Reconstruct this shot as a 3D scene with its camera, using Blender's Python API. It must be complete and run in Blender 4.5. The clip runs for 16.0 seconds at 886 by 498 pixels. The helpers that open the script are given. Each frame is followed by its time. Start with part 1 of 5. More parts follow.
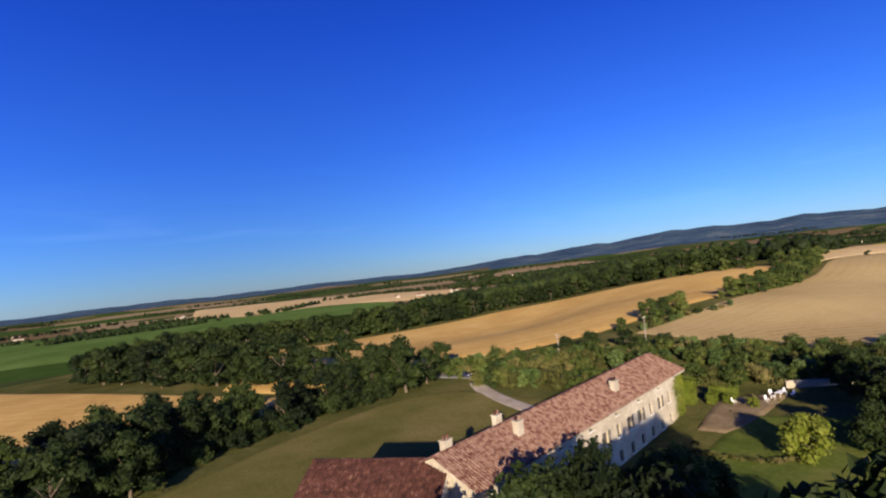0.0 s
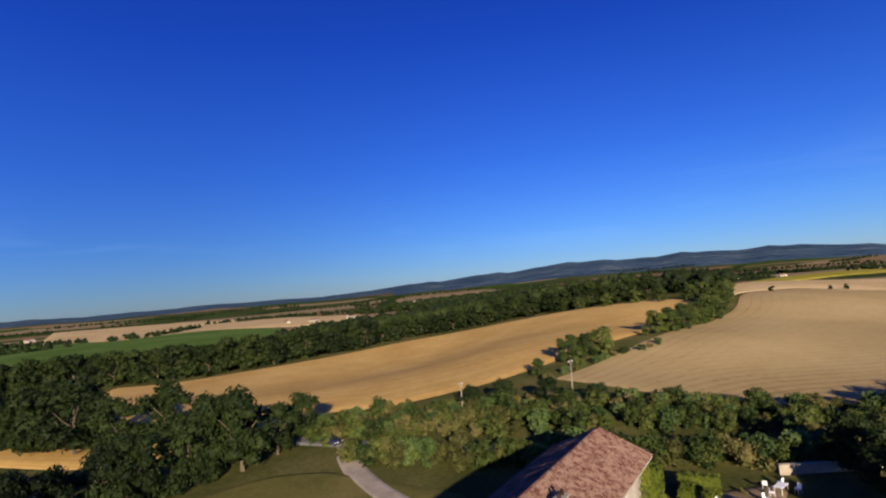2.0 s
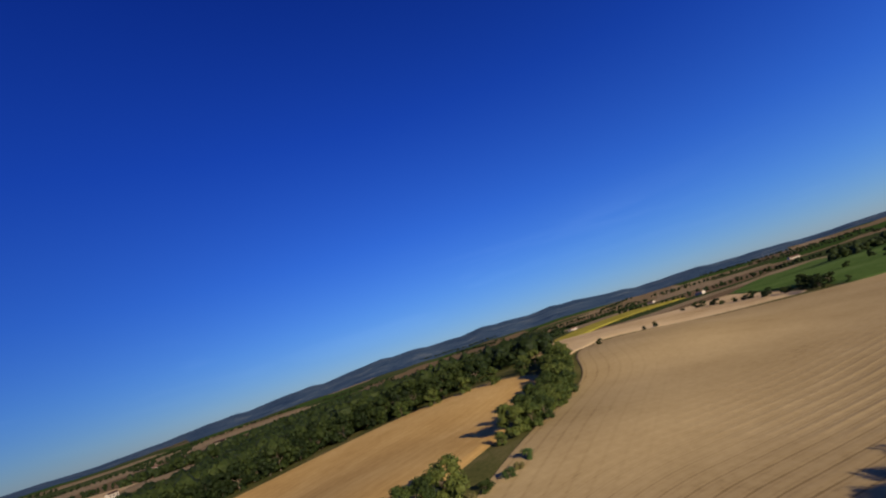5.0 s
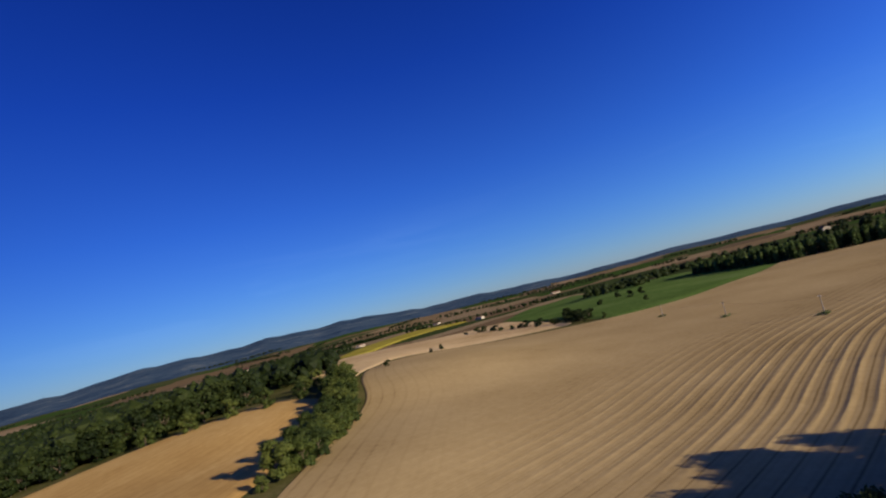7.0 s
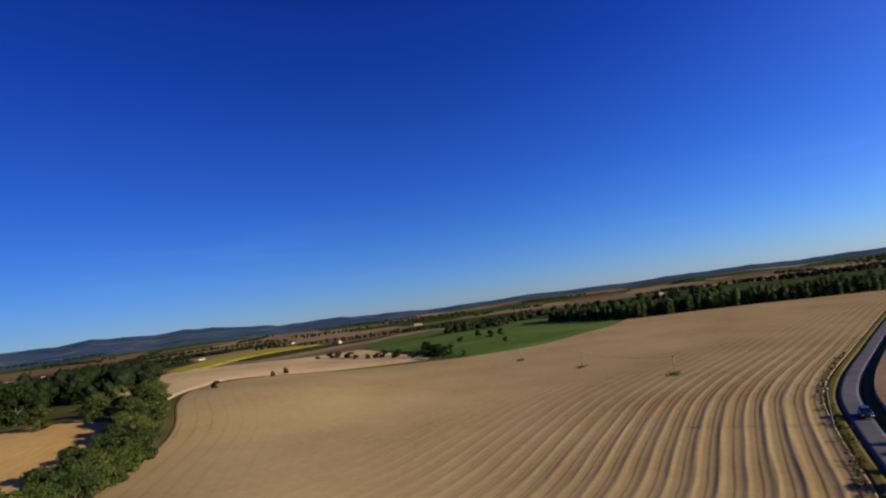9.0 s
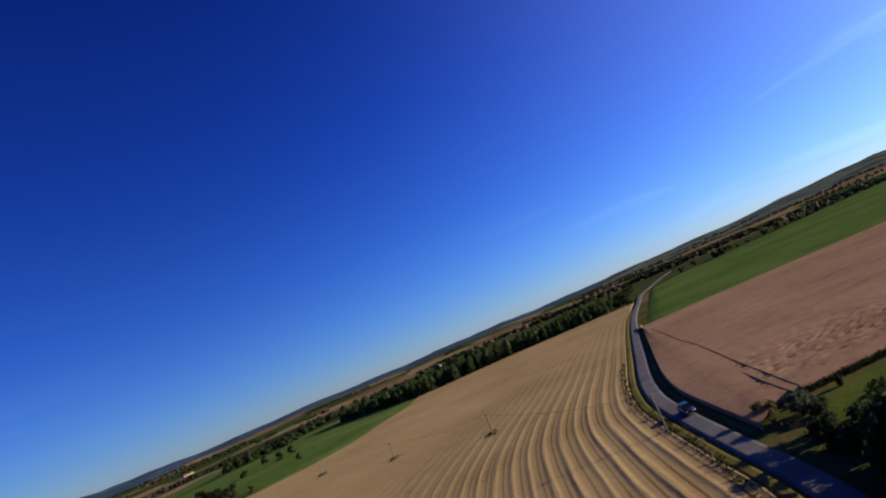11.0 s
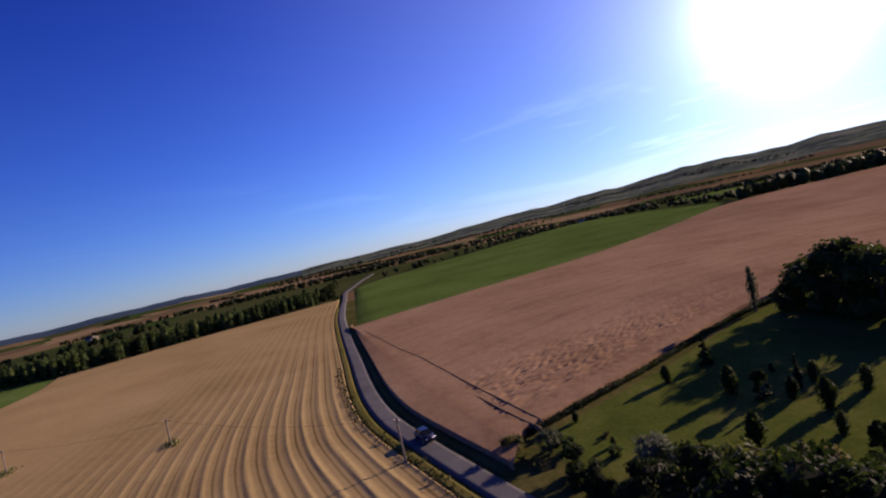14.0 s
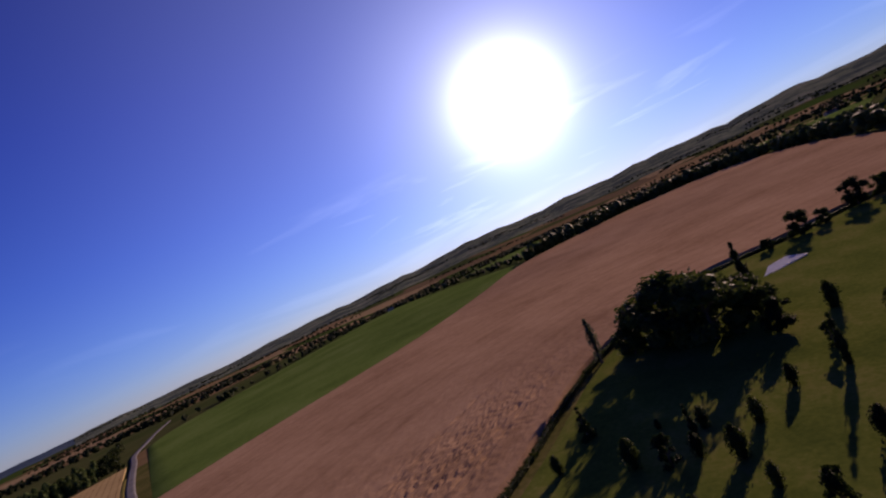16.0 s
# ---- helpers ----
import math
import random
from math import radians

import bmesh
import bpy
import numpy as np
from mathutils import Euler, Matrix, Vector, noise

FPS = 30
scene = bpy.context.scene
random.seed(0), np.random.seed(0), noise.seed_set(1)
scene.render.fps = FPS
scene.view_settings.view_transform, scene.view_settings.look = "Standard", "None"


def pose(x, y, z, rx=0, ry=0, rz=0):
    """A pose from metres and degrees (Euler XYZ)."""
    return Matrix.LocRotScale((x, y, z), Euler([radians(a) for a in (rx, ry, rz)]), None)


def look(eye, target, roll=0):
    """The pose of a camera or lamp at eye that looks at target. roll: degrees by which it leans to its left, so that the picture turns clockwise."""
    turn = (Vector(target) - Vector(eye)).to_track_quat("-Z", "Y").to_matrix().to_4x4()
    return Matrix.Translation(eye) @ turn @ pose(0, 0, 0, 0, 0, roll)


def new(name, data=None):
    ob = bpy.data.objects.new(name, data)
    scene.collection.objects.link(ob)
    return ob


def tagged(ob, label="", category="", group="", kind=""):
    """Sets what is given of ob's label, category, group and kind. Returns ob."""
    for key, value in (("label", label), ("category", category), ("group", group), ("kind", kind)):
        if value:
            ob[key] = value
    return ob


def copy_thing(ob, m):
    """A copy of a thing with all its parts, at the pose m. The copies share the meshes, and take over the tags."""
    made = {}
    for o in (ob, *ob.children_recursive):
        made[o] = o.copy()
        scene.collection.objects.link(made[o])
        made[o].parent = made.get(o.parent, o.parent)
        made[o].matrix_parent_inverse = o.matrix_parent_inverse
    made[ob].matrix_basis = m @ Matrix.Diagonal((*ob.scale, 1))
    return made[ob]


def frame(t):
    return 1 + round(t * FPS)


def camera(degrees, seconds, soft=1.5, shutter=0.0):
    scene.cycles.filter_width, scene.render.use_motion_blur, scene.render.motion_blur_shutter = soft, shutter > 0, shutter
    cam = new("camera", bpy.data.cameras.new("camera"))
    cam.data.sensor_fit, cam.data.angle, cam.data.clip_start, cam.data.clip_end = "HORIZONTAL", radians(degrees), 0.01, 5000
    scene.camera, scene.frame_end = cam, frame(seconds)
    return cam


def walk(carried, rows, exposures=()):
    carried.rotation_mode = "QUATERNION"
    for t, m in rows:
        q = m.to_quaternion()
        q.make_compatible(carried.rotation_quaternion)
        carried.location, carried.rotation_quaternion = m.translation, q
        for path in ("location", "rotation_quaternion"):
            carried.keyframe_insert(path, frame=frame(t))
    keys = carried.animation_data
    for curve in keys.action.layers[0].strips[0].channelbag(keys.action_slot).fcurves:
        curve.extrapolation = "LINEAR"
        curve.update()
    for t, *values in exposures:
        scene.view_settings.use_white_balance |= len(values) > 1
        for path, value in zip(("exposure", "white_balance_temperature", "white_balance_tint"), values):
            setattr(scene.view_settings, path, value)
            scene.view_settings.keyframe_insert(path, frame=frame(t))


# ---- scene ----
import colorsys

# camera: seconds, x, y, z, yaw, pitch, roll
FLIGHT = [
    (0.0, 0.47, -1.83, 25.07, -0.16, 2.06, -6.47),
    (0.5, 1.70, 7.58, 24.68, -3.17, 2.63, -8.25),
    (1.0, 3.41, 16.71, 24.41, -5.52, 3.67, -9.46),
    (1.5, 5.07, 25.37, 24.23, -8.45, 4.33, -8.00),
    (2.0, 7.02, 33.49, 24.24, -10.50, 3.78, -4.77),
    (2.5, 9.21, 41.33, 24.25, -12.92, 3.00, -5.14),
    (3.0, 11.81, 49.31, 24.18, -13.85, 2.86, -6.35),
    (5.5, 35.49, 91.08, 25.59, -38.61, 11.28, -18.51),
    (6.0, 37.67, 93.30, 25.60, -43.70, 10.55, -16.90),
    (6.5, 39.60, 95.07, 26.00, -50.54, 8.41, -16.28),
    (7.0, 42.02, 96.69, 26.49, -54.12, 5.81, -14.40),
    (7.5, 44.80, 98.50, 26.79, -58.32, 3.40, -10.25),
    (8.0, 48.04, 100.56, 26.79, -64.09, 3.09, -9.04),
    (8.5, 52.17, 102.41, 26.55, -65.27, 4.38, -7.13),
    (11.0, 75.43, 111.21, 23.83, -94.90, 9.46, -23.21),
    (11.5, 77.92, 112.58, 24.74, -101.04, 7.66, -22.39),
    (12.0, 80.59, 113.65, 25.69, -105.92, 6.00, -14.90),
    (12.5, 83.31, 114.70, 26.55, -111.25, 4.47, -8.46),
    (13.0, 86.40, 115.16, 27.35, -116.16, 0.69, -8.71),
    (13.5, 90.02, 114.58, 27.67, -118.98, -2.05, -11.33),
    (14.0, 94.08, 113.29, 27.16, -123.60, -1.46, -13.13),
    (14.5, 98.18, 111.56, 26.35, -129.19, 0.00, -16.31),
    (15.0, 102.07, 109.20, 26.17, -136.35, 1.00, -22.75),
    (15.5, 105.37, 106.25, 27.01, -141.58, 0.05, -27.73),
    (16.0, 107.45, 103.93, 28.15, -146.30, 1.52, -24.80),
]


def fly(x, y, z, yaw, pitch, roll):
    c, s = math.cos(radians(pitch)), math.sin(radians(pitch))
    a = radians(yaw)
    return look((x, y, z), (x - math.sin(a) * c * 100, y + math.cos(a) * c * 100, z + s * 100), roll)


cam = camera(79.0, 16.0, soft=2.2)
walk(cam, [(t, fly(*p)) for t, *p in FLIGHT],
     exposures=[(0.0, 1.08, 6700, 13), (3.0, 0.6, 6700, 13), (7.0, 0.44, 6600, 13), (8.5, 0.4, 6600, 13), (11.0, 0.34, 6650, 17), (12.5, 0.34, 6850, 24), (14.5, 0.3, 7250, 36), (16.0, -0.14, 7400, 44)])

# ---- light ----
SUN_AZ, SUN_EL = radians(159), radians(12.7)     # azimuth clockwise from +y
sun_dir = Vector((math.sin(SUN_AZ) * math.cos(SUN_EL), math.cos(SUN_AZ) * math.cos(SUN_EL), math.sin(SUN_EL)))
lamp = bpy.data.lights.new("sun", "SUN")
lamp.energy, lamp.angle, lamp.color = 5.0, radians(0.6), (1.0, 0.86, 0.66)
sun = new("sun", lamp)
sun.matrix_world = look((400 * math.sin(radians(185)), 400 * math.cos(radians(185)), 400 * math.tan(radians(15.5))), (0, 0, 0))

world = bpy.data.worlds.new("sky")
scene.world = world
world.use_nodes = True
wn, wl = world.node_tree.nodes, world.node_tree.links
for nd in list(wn):
    wn.remove(nd)
sky = wn.new("ShaderNodeTexSky")
sky.sky_type, sky.sun_disc = "NISHITA", False
sky.sun_elevation, sky.sun_rotation = SUN_EL, SUN_AZ
sky.altitude, sky.air_density, sky.dust_density, sky.ozone_density = 1200, 1.0, 0.1, 4.0
tc = wn.new("ShaderNodeTexCoord")
height = wn.new("ShaderNodeSeparateXYZ")
wl.new(tc.outputs["Generated"], height.inputs[0])
depth = wn.new("ShaderNodeValToRGB")       # clear dry air: the blue deepens quickly with height
for p in (0.1, 0.22, 0.42):
    depth.color_ramp.elements.new(p)
for e, (p, col) in zip(depth.color_ramp.elements, [(0.0, (0.34, 0.48, 0.8)), (0.1, (0.24, 0.43, 0.84)), (0.22, (0.145, 0.34, 0.86)), (0.42, (0.065, 0.22, 0.79)), (0.75, (0.022, 0.105, 0.55))]):
    e.position, e.color = p, (*col, 1)
wl.new(height.outputs["Z"], depth.inputs[0])
tint = wn.new("ShaderNodeMix")
tint.data_type, tint.blend_type = "RGBA", "MULTIPLY"
tint.inputs["Factor"].default_value = 1.0
wl.new(depth.outputs[0], tint.inputs["B"])
wl.new(sky.outputs[0], tint.inputs["A"])
bg = wn.new("ShaderNodeBackground")
bg.inputs["Strength"].default_value = 0.11
wl.new(tint.outputs["Result"], bg.inputs["Color"])

# the sun's disc and aureole
dot = wn.new("ShaderNodeVectorMath")
dot.operation = "DOT_PRODUCT"
dot.inputs[1].default_value = sun_dir
wl.new(tc.outputs["Generated"], dot.inputs[0])


def wmath(op, a, b):
    m = wn.new("ShaderNodeMath")
    m.operation = op
    m.use_clamp = False
    for i, q in enumerate((a, b)):
        if isinstance(q, (int, float)):
            m.inputs[i].default_value = q
        else:
            wl.new(q, m.inputs[i])
    return m.outputs[0]


# the sky opposite the sun is deeper
away = wmath("MAXIMUM", wmath("MULTIPLY", dot.outputs["Value"], -1.0), 0.0)
wl.new(wmath("MULTIPLY", wmath("SUBTRACT", 1.27, wmath("MULTIPLY", wmath("POWER", away, 3.0), 0.86)), 0.11), bg.inputs["Strength"])
pos = wmath("MAXIMUM", dot.outputs["Value"], 0.0)
aureole = wmath("ADD", wmath("MULTIPLY", wmath("POWER", pos, 330.0), 3.0),
                wmath("ADD", wmath("MULTIPLY", wmath("POWER", pos, 50.0), 0.62), wmath("MULTIPLY", wmath("POWER", pos, 6.0), 0.2)))
# thin cirrus low in the sky
cm = wn.new("ShaderNodeMapping")
cm.inputs["Scale"].default_value = (2.2, 2.2, 17.0)
cm.inputs["Rotation"].default_value = (0.05, 0.09, 0.4)
wl.new(tc.outputs["Generated"], cm.inputs["Vector"])
cn = wn.new("ShaderNodeTexNoise")
cn.inputs["Scale"].default_value, cn.inputs["Detail"].default_value, cn.inputs["Distortion"].default_value = 1.3, 7, 0.6
wl.new(cm.outputs[0], cn.inputs["Vector"])
wisps = wmath("MINIMUM", wmath("MAXIMUM", wmath("MULTIPLY", wmath("SUBTRACT", cn.outputs["Fac"], 0.53), 4.5), 0.0), 1.0)
low = wmath("MAXIMUM", wmath("SUBTRACT", 1.0, wmath("DIVIDE", wmath("ABSOLUTE", wmath("SUBTRACT", height.outputs["Z"], 0.1), 0.0), 0.1)), 0.0)
facing = wmath("ADD", wmath("POWER", pos, 9.0), 0.03)
aureole = wmath("ADD", aureole, wmath("MULTIPLY", wmath("MULTIPLY", wisps, low), wmath("MULTIPLY", facing, 0.8)))
bg2 = wn.new("ShaderNodeBackground")
bg2.inputs["Color"].default_value = (0.66, 0.9, 1.0, 1)
wl.new(aureole, bg2.inputs["Strength"])
add = wn.new("ShaderNodeAddShader")
wl.new(bg.outputs[0], add.inputs[0])
wl.new(bg2.outputs[0], add.inputs[1])
out = wn.new("ShaderNodeOutputWorld")
wl.new(add.outputs[0], out.inputs["Surface"])

# ---- materials ----


def surface(name, stops, scale=1.0, rough=0.9, bump=0.0, bump_scale=None, fine=None, metal=0.0, spec=0.2, random_amt=0.0, coord="Object", stretch=(1, 1, 1), stripes=None, sheen=0.0, transl=0.0):
    """A surface whose colour runs through stops by two noises; stripes: (spacing in metres across V, strength, width)."""
    m = bpy.data.materials.new(name)
    m.use_nodes = True
    nt = m.node_tree
    nn, ll = nt.nodes, nt.links
    b = nn["Principled BSDF"]
    b.inputs["Roughness"].default_value, b.inputs["Metallic"].default_value = rough, metal
    b.inputs["Specular IOR Level"].default_value = spec
    c = nn.new("ShaderNodeTexCoord")
    mp = nn.new("ShaderNodeMapping")
    mp.inputs["Scale"].default_value = stretch
    ll.new(c.outputs[coord], mp.inputs["Vector"])

    def noise_node(s, detail):
        n = nn.new("ShaderNodeTexNoise")
        n.inputs["Scale"].default_value, n.inputs["Detail"].default_value = s, detail
        n.inputs["Roughness"].default_value = 0.62
        ll.new(mp.outputs[0], n.inputs["Vector"])
        return n.outputs["Fac"]

    def mth(op, a, q):
        k = nn.new("ShaderNodeMath")
        k.operation = op
        for i, z in enumerate((a, q)):
            if isinstance(z, (int, float)):
                k.inputs[i].default_value = z
            else:
                ll.new(z, k.inputs[i])
        return k.outputs[0]

    big, small = noise_node(scale, 5), noise_node(fine or scale * 9, 4)
    fac = mth("ADD", mth("MULTIPLY", big, 0.62), mth("MULTIPLY", small, 0.38))
    if random_amt:
        oi = nn.new("ShaderNodeObjectInfo")
        fac = mth("ADD", fac, mth("MULTIPLY", mth("SUBTRACT", oi.outputs["Random"], 0.5), random_amt))
    if stripes:
        uv = nn.new("ShaderNodeUVMap")
        sep = nn.new("ShaderNodeSeparateXYZ")
        ll.new(uv.outputs[0], sep.inputs[0])
        for spacing, strength, width, reach in stripes:
            across = sep.outputs["Y" if spacing > 0 else "X"]
            spacing = abs(spacing)
            wob = mth("MULTIPLY", mth("SUBTRACT", big, 0.5), spacing * 0.25)
            fr = mth("FRACT", mth("DIVIDE", mth("ADD", across, wob), spacing), 0.0)
            d = mth("ABSOLUTE", mth("SUBTRACT", fr, 0.5), 0.0)
            line = mth("SUBTRACT", 1.0, mth("MINIMUM", mth("DIVIDE", d, width), 1.0))
            amount = mth("MULTIPLY", line, mth("MULTIPLY", mth("ADD", small, 0.4), strength))
            near = mth("DIVIDE", across, reach)
            amount = mth("MULTIPLY", amount, mth("POWER", 2.718, mth("MULTIPLY", mth("MULTIPLY", near, near), -1.0)))
            fac = mth("SUBTRACT", fac, amount)
    ramp = nn.new("ShaderNodeValToRGB")
    el = ramp.color_ramp.elements
    while len(el) < len(stops):
        el.new(0.5)
    for e, (p, col) in zip(el, stops):
        e.position, e.color = p, (*col, 1)
    ll.new(fac, ramp.inputs[0])
    ll.new(ramp.outputs[0], b.inputs["Base Color"])
    if transl:
        tr = nn.new("ShaderNodeBsdfTranslucent")
        ll.new(ramp.outputs[0], tr.inputs["Color"])
        mx = nn.new("ShaderNodeMixShader")
        mx.inputs[0].default_value = transl
        ll.new(b.outputs[0], mx.inputs[1])
        ll.new(tr.outputs[0], mx.inputs[2])
        ll.new(mx.outputs[0], nn["Material Output"].inputs["Surface"])
    if bump:
        bp = nn.new("ShaderNodeBump")
        bp.inputs["Strength"].default_value, bp.inputs["Distance"].default_value = min(bump, 1.0), max(bump, 0.02)
        ll.new(noise_node(bump_scale or scale * 12, 5), bp.inputs["Height"])
        ll.new(bp.outputs[0], b.inputs["Normal"])
    return m


def ramp3(dark, mid, light):
    return [(0.33, dark), (0.5, mid), (0.68, light)]


M_GRASS = surface("dry_grass", ramp3((0.04, 0.048, 0.014), (0.085, 0.085, 0.026), (0.16, 0.13, 0.052)), 0.06, spec=0.0, rough=1.0, bump=0.15, bump_scale=3, fine=1.3)
M_LAWN = surface("lawn", ramp3((0.05, 0.075, 0.015), (0.09, 0.115, 0.023), (0.155, 0.148, 0.046)), 0.09, spec=0.0, rough=1.0, bump=0.1, bump_scale=5, fine=1.6)
M_LAWN_DRY = surface("dry_lawn", ramp3((0.075, 0.078, 0.02), (0.125, 0.112, 0.034), (0.19, 0.15, 0.06)), 0.07, spec=0.0, rough=1.0, bump=0.1, bump_scale=5, fine=1.8)
M_STUBBLE = surface("stubble", [(0.1, (0.13, 0.083, 0.034)), (0.4, (0.335, 0.24, 0.106)), (0.72, (0.45, 0.335, 0.158))], 0.03, spec=0.0, rough=1.0, bump=0.2, bump_scale=2.5, fine=0.7,
                    stripes=[(3.1, 0.4, 0.11, 50.0), (1.55, 0.1, 0.25, 90.0), (-3.4, 0.15, 0.16, 22.0)])
M_STUBBLE_FAR = surface("pale_stubble", ramp3((0.36, 0.245, 0.105), (0.52, 0.37, 0.175), (0.62, 0.46, 0.24)), 0.02, spec=0.0, rough=1.0, bump=0.2, bump_scale=1.5, fine=0.3)
M_WHEAT = surface("ripe_wheat", ramp3((0.44, 0.265, 0.082), (0.53, 0.335, 0.108), (0.61, 0.405, 0.15)), 0.05, spec=0.0, rough=1.0, bump=0.2, bump_scale=2.5, fine=0.5, stripes=[(6.5, 0.1, 0.2, 400.0), (3.2, 0.22, 0.14, 30.0)])
M_BROWN = surface("brown_ripe_crop", ramp3((0.23, 0.14, 0.08), (0.315, 0.2, 0.118), (0.39, 0.26, 0.158)), 0.03, spec=0.0, rough=1.0, bump=0.25, bump_scale=1.6, fine=0.55, stripes=[(9.0, 0.07, 0.2, 400.0)])
M_GREEN = surface("green_crop", ramp3((0.055, 0.098, 0.022), (0.088, 0.145, 0.033), (0.125, 0.18, 0.055)), 0.02, spec=0.0, rough=1.0, bump=0.2, bump_scale=1.5, fine=0.4, stripes=[(7.0, 0.06, 0.2, 400.0)])
M_SUNFLOWER = surface("sunflowers", ramp3((0.2, 0.17, 0.03), (0.32, 0.27, 0.04), (0.4, 0.34, 0.07)), 0.04, spec=0.0, rough=1.0, bump=0.2, bump_scale=2, fine=0.6)
M_ASPHALT = surface("asphalt", ramp3((0.085, 0.084, 0.085), (0.125, 0.122, 0.12), (0.17, 0.165, 0.16)), 0.15, rough=1.0, spec=0.05, bump=0.03, bump_scale=20, fine=4)
M_GRAVEL = surface("gravel", ramp3((0.2, 0.16, 0.11), (0.32, 0.27, 0.2), (0.42, 0.36, 0.28)), 0.3, bump=0.1, bump_scale=9, fine=5)
M_EARTH = surface("dry_earth", ramp3((0.12, 0.085, 0.045), (0.19, 0.14, 0.08), (0.27, 0.21, 0.13)), 0.3, spec=0.0, rough=1.0, bump=0.1, bump_scale=6, fine=3)
M_LEAF = surface("leaves", ramp3((0.007, 0.015, 0.003), (0.019, 0.034, 0.006), (0.048, 0.068, 0.013)), 0.35, rough=0.7, fine=2.2, random_amt=0.25, spec=0.25, transl=0.48)
M_LEAF_MID = surface("hedge_leaves", ramp3((0.02, 0.035, 0.006), (0.05, 0.073, 0.012), (0.105, 0.125, 0.025)), 0.35, rough=0.7, fine=2.2, random_amt=0.3, spec=0.25, transl=0.38)
M_LEAF_LIME = surface("lime_leaves", ramp3((0.06, 0.085, 0.01), (0.12, 0.15, 0.016), (0.21, 0.225, 0.034)), 0.5, rough=0.7, fine=2.2, random_amt=0.15, transl=0.38)
M_LEAF_GREY = surface("grey_leaves", ramp3((0.05, 0.07, 0.035), (0.1, 0.125, 0.065), (0.17, 0.19, 0.12)), 0.5, rough=0.7, fine=2.2, random_amt=0.2, transl=0.38)
M_LEAF_POPLAR = surface("poplar_leaves", ramp3((0.035, 0.062, 0.016), (0.075, 0.12, 0.03), (0.13, 0.18, 0.055)), 0.3, rough=0.7, fine=1.5, random_amt=0.3, transl=0.38)
M_SCRUB = surface("dry_scrub", ramp3((0.045, 0.05, 0.012), (0.105, 0.105, 0.028), (0.19, 0.16, 0.06)), 0.5, rough=0.8, fine=2.2, random_amt=0.3, transl=0.38)
M_BARK = surface("bark", ramp3((0.05, 0.036, 0.024), (0.1, 0.075, 0.05), (0.17, 0.13, 0.09)), 1.2, bump=0.1, fine=9, stretch=(1, 1, 0.25))
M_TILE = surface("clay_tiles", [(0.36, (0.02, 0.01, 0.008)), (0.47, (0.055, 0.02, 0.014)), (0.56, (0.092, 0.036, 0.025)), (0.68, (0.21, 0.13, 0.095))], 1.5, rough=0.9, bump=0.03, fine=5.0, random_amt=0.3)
# paler tile tones for the back slopes of house and wing
M_TILE_BACK = surface("back_slope_tiles", ramp3((0.08, 0.042, 0.03), (0.19, 0.1, 0.072), (0.36, 0.23, 0.17)), 0.8, rough=0.88, bump=0.03, fine=3, random_amt=0.3)
M_STONE = surface("rendered_stone", ramp3((0.24, 0.2, 0.145), (0.37, 0.32, 0.24), (0.48, 0.43, 0.34)), 0.35, bump=0.05, fine=3, bump_scale=6)
M_SHUTTER = surface("painted_wood", ramp3((0.05, 0.045, 0.04), (0.085, 0.075, 0.065), (0.13, 0.12, 0.1)), 1.0, rough=0.6)
M_PLASTER = surface("white_plaster", ramp3((0.5, 0.48, 0.43), (0.66, 0.63, 0.57), (0.76, 0.73, 0.67)), 0.6, bump=0.02, fine=5)
M_WOOD = surface("weathered_wood", ramp3((0.12, 0.1, 0.08), (0.22, 0.19, 0.155), (0.33, 0.29, 0.24)), 1.5, bump=0.03, fine=12, stretch=(1, 1, 0.15))
M_WHITE = surface("white_cloth", ramp3((0.7, 0.7, 0.68), (0.78, 0.78, 0.76), (0.84, 0.84, 0.82)), 1.0, rough=0.7)
M_TARP = surface("pale_cover", ramp3((0.3, 0.33, 0.38), (0.36, 0.39, 0.44), (0.42, 0.45, 0.5)), 0.4, spec=0.0, rough=0.9, bump=0.02, fine=2)
M_PAINT = surface("dark_car_paint", ramp3((0.012, 0.015, 0.035), (0.02, 0.024, 0.05), (0.03, 0.035, 0.065)), 1.0, rough=0.25, spec=0.5)
M_RUBBER = surface("rubber", ramp3((0.015, 0.015, 0.015), (0.025, 0.025, 0.025), (0.035, 0.035, 0.035)), 2.0, rough=0.8)
M_METAL = surface("dull_metal", ramp3((0.3, 0.3, 0.3), (0.4, 0.4, 0.4), (0.5, 0.5, 0.5)), 2.0, rough=0.45, metal=1.0)
# far wooded hills: blue-grey distance haze is mixed into the colour
M_HILL_HAZE = surface("haze_tinted_woods", [(0.38, (0.026, 0.05, 0.082)), (0.5, (0.046, 0.08, 0.118)), (0.58, (0.075, 0.11, 0.135)), (0.64, (0.15, 0.17, 0.165)), (0.7, (0.3, 0.29, 0.25))], 0.005, fine=0.03, spec=0.0, rough=1.0, bump=1.0, bump_scale=0.02)

# southern hill pastures, lightened and cooled to paint in the haze
M_SLOPE_HAZE = surface("haze_tinted_pastures", [(0.43, (0.045, 0.062, 0.06)), (0.49, (0.085, 0.11, 0.082)), (0.54, (0.13, 0.16, 0.1)), (0.6, (0.165, 0.18, 0.14)), (0.68, (0.26, 0.25, 0.2))], 0.006, fine=0.03, spec=0.0, rough=1.0, bump=1.0, bump_scale=0.03)


